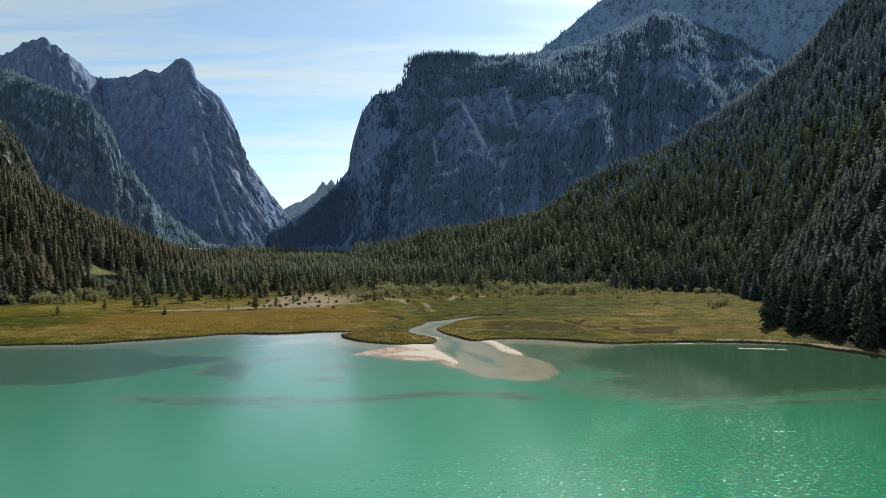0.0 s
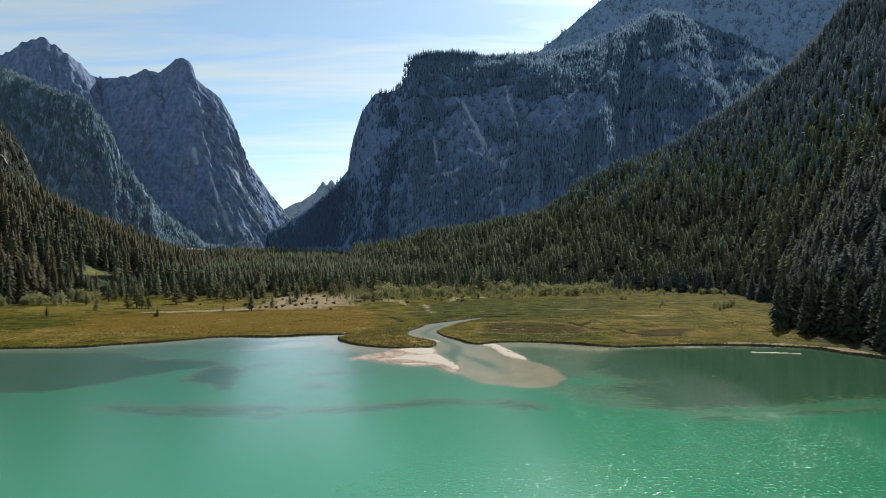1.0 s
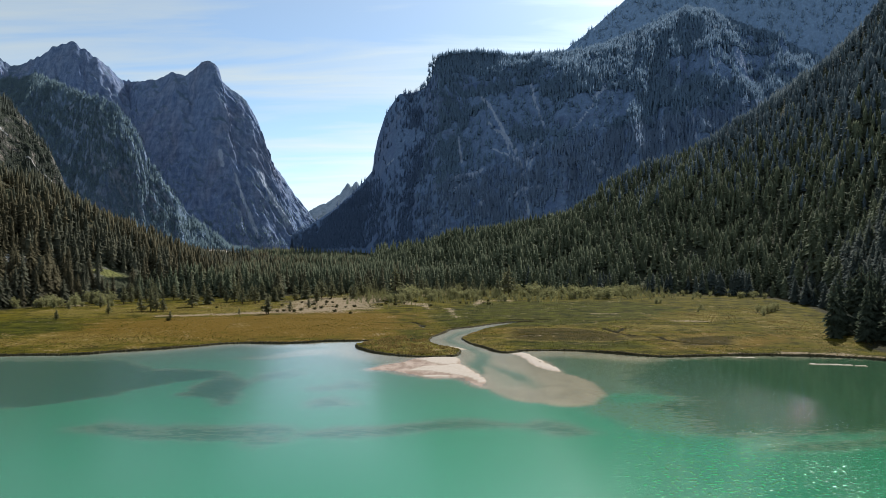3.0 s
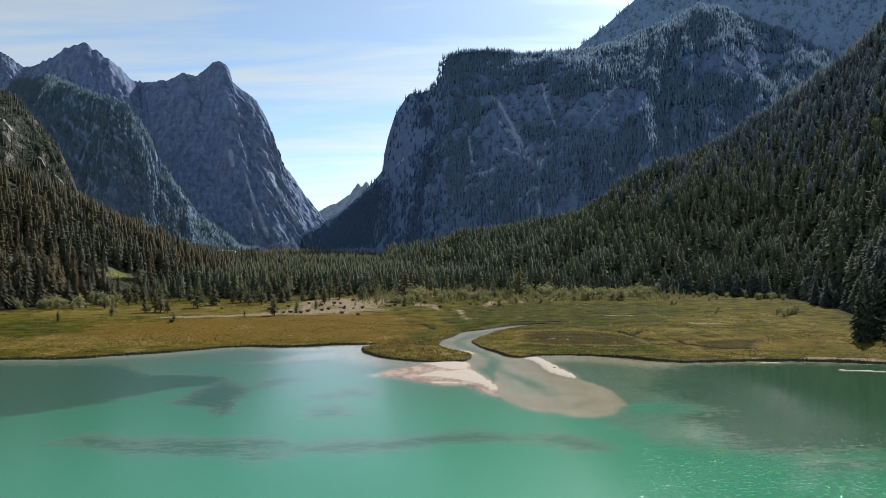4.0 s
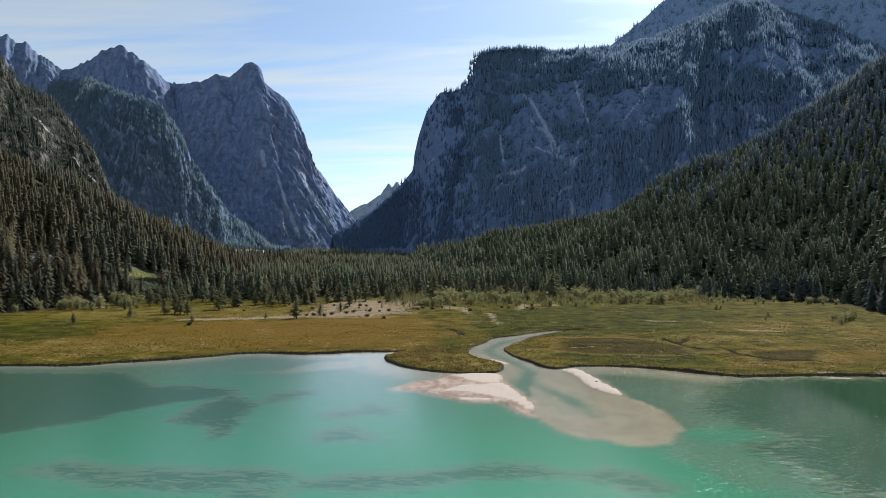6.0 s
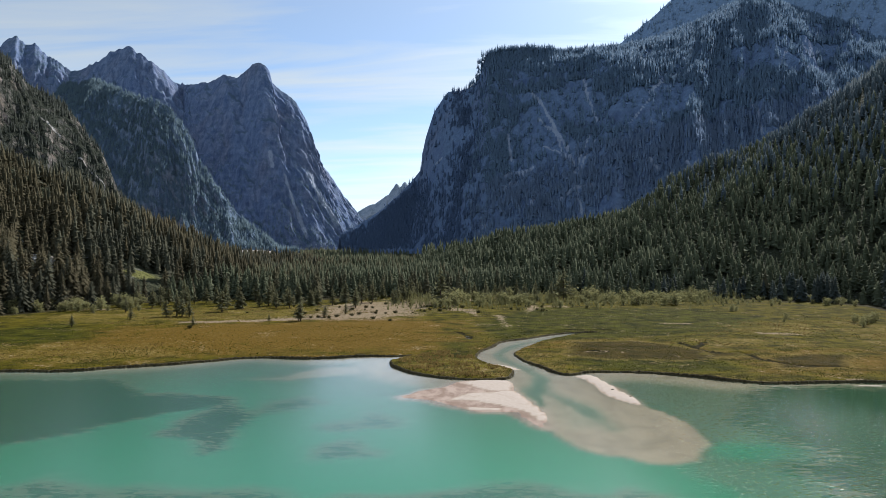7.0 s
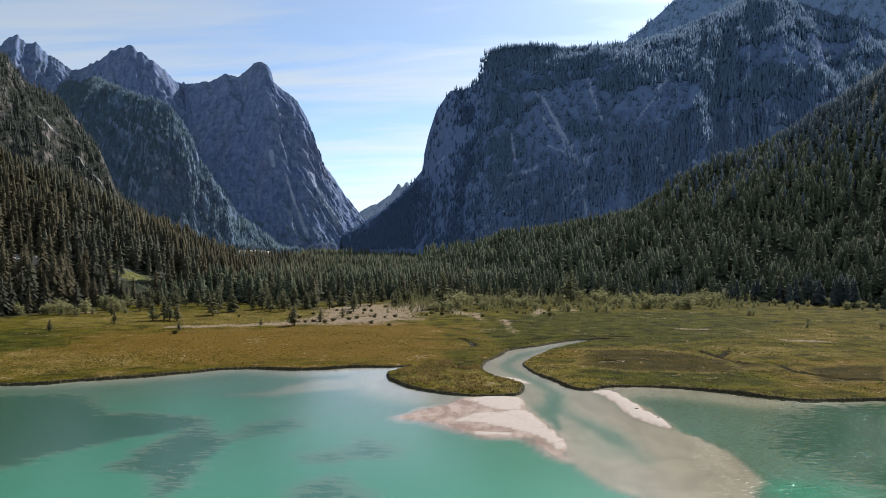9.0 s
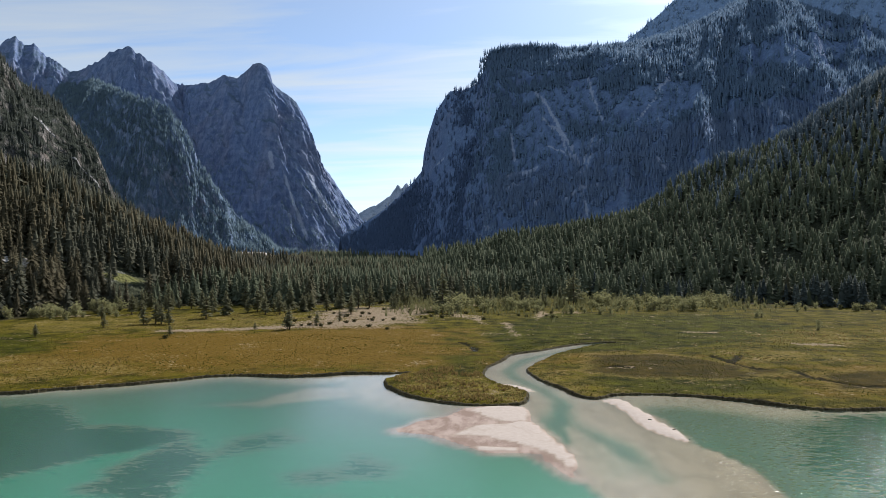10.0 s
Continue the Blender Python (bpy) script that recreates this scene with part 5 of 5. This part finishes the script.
DARK_LEAF = foliage("juniper_leaves", (0.030, 0.032, 0.012), (0.085, 0.075, 0.03), 0.4)
junipers = [tagged(shrub(40 + k, DARK_LEAF, 0.6), "small dark brown-green bush on gravel", "shrub", "small dark bushes") for k in range(3)]

for x, y, h in ((-198, 376, 6), (-178, 428, 10), (-175, 434, 13), (-171, 432, 11), (-166, 430, 9), (-145, 388, 5), (-189, 412, 7), (-102, 420, 12), (-104, 423, 9),
                (-161, 462, 13), (-157, 480, 14), (-128, 486, 13), (-95, 443, 7), (-87, 459, 7), (-118, 418, 4), (-214, 452, 9)):
    plant(larches if h < 13.5 else spruces, x, y, h / 10, plant_rng, 1.6)
for k in range(58):        # open larches along the wood's western edge
    x = plant_rng.uniform(-235, -60)
    y = plant_rng.gauss(0, 16) + np.interp(x, [-235, -190, -130, -60], [490, 510, 515, 565])
    plant(larches if plant_rng.random() < 0.85 else spruces, x, float(y), plant_rng.uniform(0.7, 1.55), plant_rng, 1.5)
for k in range(46):        # small spruces and larches before the valley wood
    x = plant_rng.uniform(-100, 60)
    plant(larches if plant_rng.random() < 0.5 else spruces, x, plant_rng.uniform(555, 625) + max(0, x) * 0.3, plant_rng.uniform(0.7, 1.5), plant_rng, 1.1)
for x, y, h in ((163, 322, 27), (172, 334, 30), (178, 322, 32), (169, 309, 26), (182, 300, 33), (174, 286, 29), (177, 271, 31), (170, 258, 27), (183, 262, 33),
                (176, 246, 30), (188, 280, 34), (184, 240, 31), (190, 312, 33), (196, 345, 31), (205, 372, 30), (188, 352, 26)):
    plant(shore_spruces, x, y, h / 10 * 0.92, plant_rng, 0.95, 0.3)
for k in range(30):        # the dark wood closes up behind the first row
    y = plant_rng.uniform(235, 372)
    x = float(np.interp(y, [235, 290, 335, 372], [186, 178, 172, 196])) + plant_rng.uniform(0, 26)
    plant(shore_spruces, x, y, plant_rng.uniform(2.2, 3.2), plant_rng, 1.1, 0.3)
for k in range(140):       # willow thicket on the far side of the meadow
    x = plant_rng.uniform(-45, 165)
    y = np.interp(x, [-45, 0, 70, 120, 165], [556, 566, 582, 584, 606]) + plant_rng.gauss(0, 26)
    plant(willows if plant_rng.random() < 0.9 else larches, x, float(y), plant_rng.uniform(0.8, 1.3) + 1.3 * plant_rng.random() ** 2, plant_rng, 1.2)
for k in range(24):
    x = plant_rng.uniform(-275, -205)
    plant(willows, x, 448 + (x + 262) * 0.75 + plant_rng.gauss(0, 12), plant_rng.uniform(0.8, 2.2), plant_rng, 1.15)
for k in range(26):
    plant(willows, plant_rng.uniform(150, 250), plant_rng.uniform(555, 612), plant_rng.uniform(0.7, 1.3), plant_rng, 1.2)
for x, y, h in ((48, 526, 0.8), (94, 558, 1.3), (99, 561, 1.1), (104, 555, 1.0), (152, 600, 1.2), (160, 573, 1.0), (144, 511, 1.1), (147, 513, 0.8), (221, 600, 1.2),
                (70, 541, 0.9), (84, 546, 1.1), (90, 549, 0.9), (30, 540, 0.7), (118, 560, 0.8), (-250, 452, 1.6), (-246, 462, 1.4), (-240, 470, 1.5), (-262, 445, 1.7),
                (-233, 478, 1.2), (-226, 470, 1.0), (186, 440, 1.1), (191, 446, 1.3), (196, 452, 1.2), (189, 455, 0.9), (201, 458, 1.4), (194, 462, 1.0), (206, 466, 1.1),
                (183, 433, 0.8), (152, 452, 0.7), (160, 470, 0.8)):
    plant(willows, x, y, h, plant_rng, 1.15)
for x, y in ((-144, 457), (-141, 376), (-114, 454), (-91, 436), (-89, 445), (-82, 452), (-79, 459), (-65, 465), (-56, 425), (-67, 436), (-107, 472), (-44, 480), (-23, 510),
             (-110, 455), (-101, 436), (-98, 440), (-94, 438), (-71, 466), (-74, 470), (-50, 472), (-36, 490), (-30, 497), (-60, 470), (-47, 486), (-12, 478), (12, 500)):
    plant(junipers, x, y, plant_rng.uniform(0.35, 0.75), plant_rng, 1.4)
for k in range(34):
    x = plant_rng.uniform(-110, 30)
    plant(junipers, x, plant_rng.uniform(470, 560), plant_rng.uniform(0.3, 0.8), plant_rng, 1.3)
thicket_rng = np.random.default_rng(19)
tx = -70 + 250 * thicket_rng.random(880) ** 1.25
ty = np.interp(tx, [-45, 0, 70, 120, 165], [548, 556, 580, 596, 616]) + thicket_rng.normal(0, 30, 880)
bushes = []
for ob in willows:
    me = ob.children[-1].data
    co = np.empty(len(me.vertices) * 3)
    me.vertices.foreach_get("co", co)
    bushes.append((co.reshape(-1, 3), np.array([tuple(q.vertices)[:3] for q in me.polygons])[::2]))
forest("willow_thicket", "grey-green willow bushes grown together before the wood", np.stack([tx, ty, ground_height(tx, ty) - 0.1], -1),
       0.85 + 1.7 * thicket_rng.random(880) ** 2, bushes, WILLOW, 20, (1.0, 1.4), False)
models_done(spruces + shore_spruces + larches + willows + junipers)


# ---- driftwood on the pale bar ----
def driftwood(x, y, length, turn, seed):
    rng = random.Random(seed)
    z = float(ground_height(np.array([x]), np.array([y]))[0]) + 0.1
    ca, sa = math.cos(turn), math.sin(turn)
    bm = bmesh.new()
    rings = []
    for k in range(6):
        t = k / 5 - 0.5
        rad = 0.11 * (1 - 0.5 * abs(t)) * rng.uniform(0.8, 1.15)
        bend = 0.15 * math.sin(t * 4)
        cx, cy = length * t, bend
        rings.append([bm.verts.new((x + ca * cx - sa * (cy + rad * math.cos(a)), y + sa * cx + ca * (cy + rad * math.cos(a)), z + rad * math.sin(a)))
                      for a in (0, 1.047, 2.094, 3.142, 4.189, 5.236)])
    for p, q in zip(rings[:-1], rings[1:]):
        for s in range(6):
            bm.faces.new((p[s], p[(s + 1) % 6], q[(s + 1) % 6], q[s]))
    bm.faces.new(rings[0][::-1])
    bm.faces.new(rings[-1])
    me = bpy.data.meshes.new("driftwood_log")
    bm.to_mesh(me)
    bm.free()
    me.materials.append(PALE_BARK)
    tagged(new("driftwood_log", me), "small weathered grey log stranded on a sand bar", "driftwood", "driftwood logs")


for k, (x, y, ln, turn) in enumerate(((33.8, 246, 0.9, 0.3), (35.4, 240, 1.1, 1.2), (30.5, 254, 0.7, 2.2))):
    driftwood(x, y, ln, turn, k)


# ---- pale gravel cut in the valley wood ----
def gravel_mound(x, y, z, long, wide, high, seed):
    a, b = np.meshgrid(np.linspace(-1, 1, 26), np.linspace(-1, 1, 12))
    dome = np.clip(1 - a ** 4 - b ** 2, 0, 1) ** 0.6
    px, py = x + a * long, y + b * wide
    pz = z + high * dome + 1.5 * (fbm(px / 5, py / 5, seed, 3) - 0.5)
    mat, n = material("pale_gravel")
    v = n.noise(place(n), 0.5, 5.0, 0.65)
    finish(n, surface(n, n.mix(n.step(v, 0.35, 0.65), (0.38, 0.34, 0.28, 1), (0.62, 0.57, 0.50, 1)), 0.95, v, 0.4))
    tagged(new("gravel_bank", mesh_from("gravel_bank", np.stack([px, py, pz], -1).reshape(-1, 3), grid_faces(12, 26), mat, None, True)),
           "pale gravel bank of a stream among the valley trees", "gravel bank", kind="structure")


gravel_mound(-338, 1008, 25, 36, 14, 16, 91)
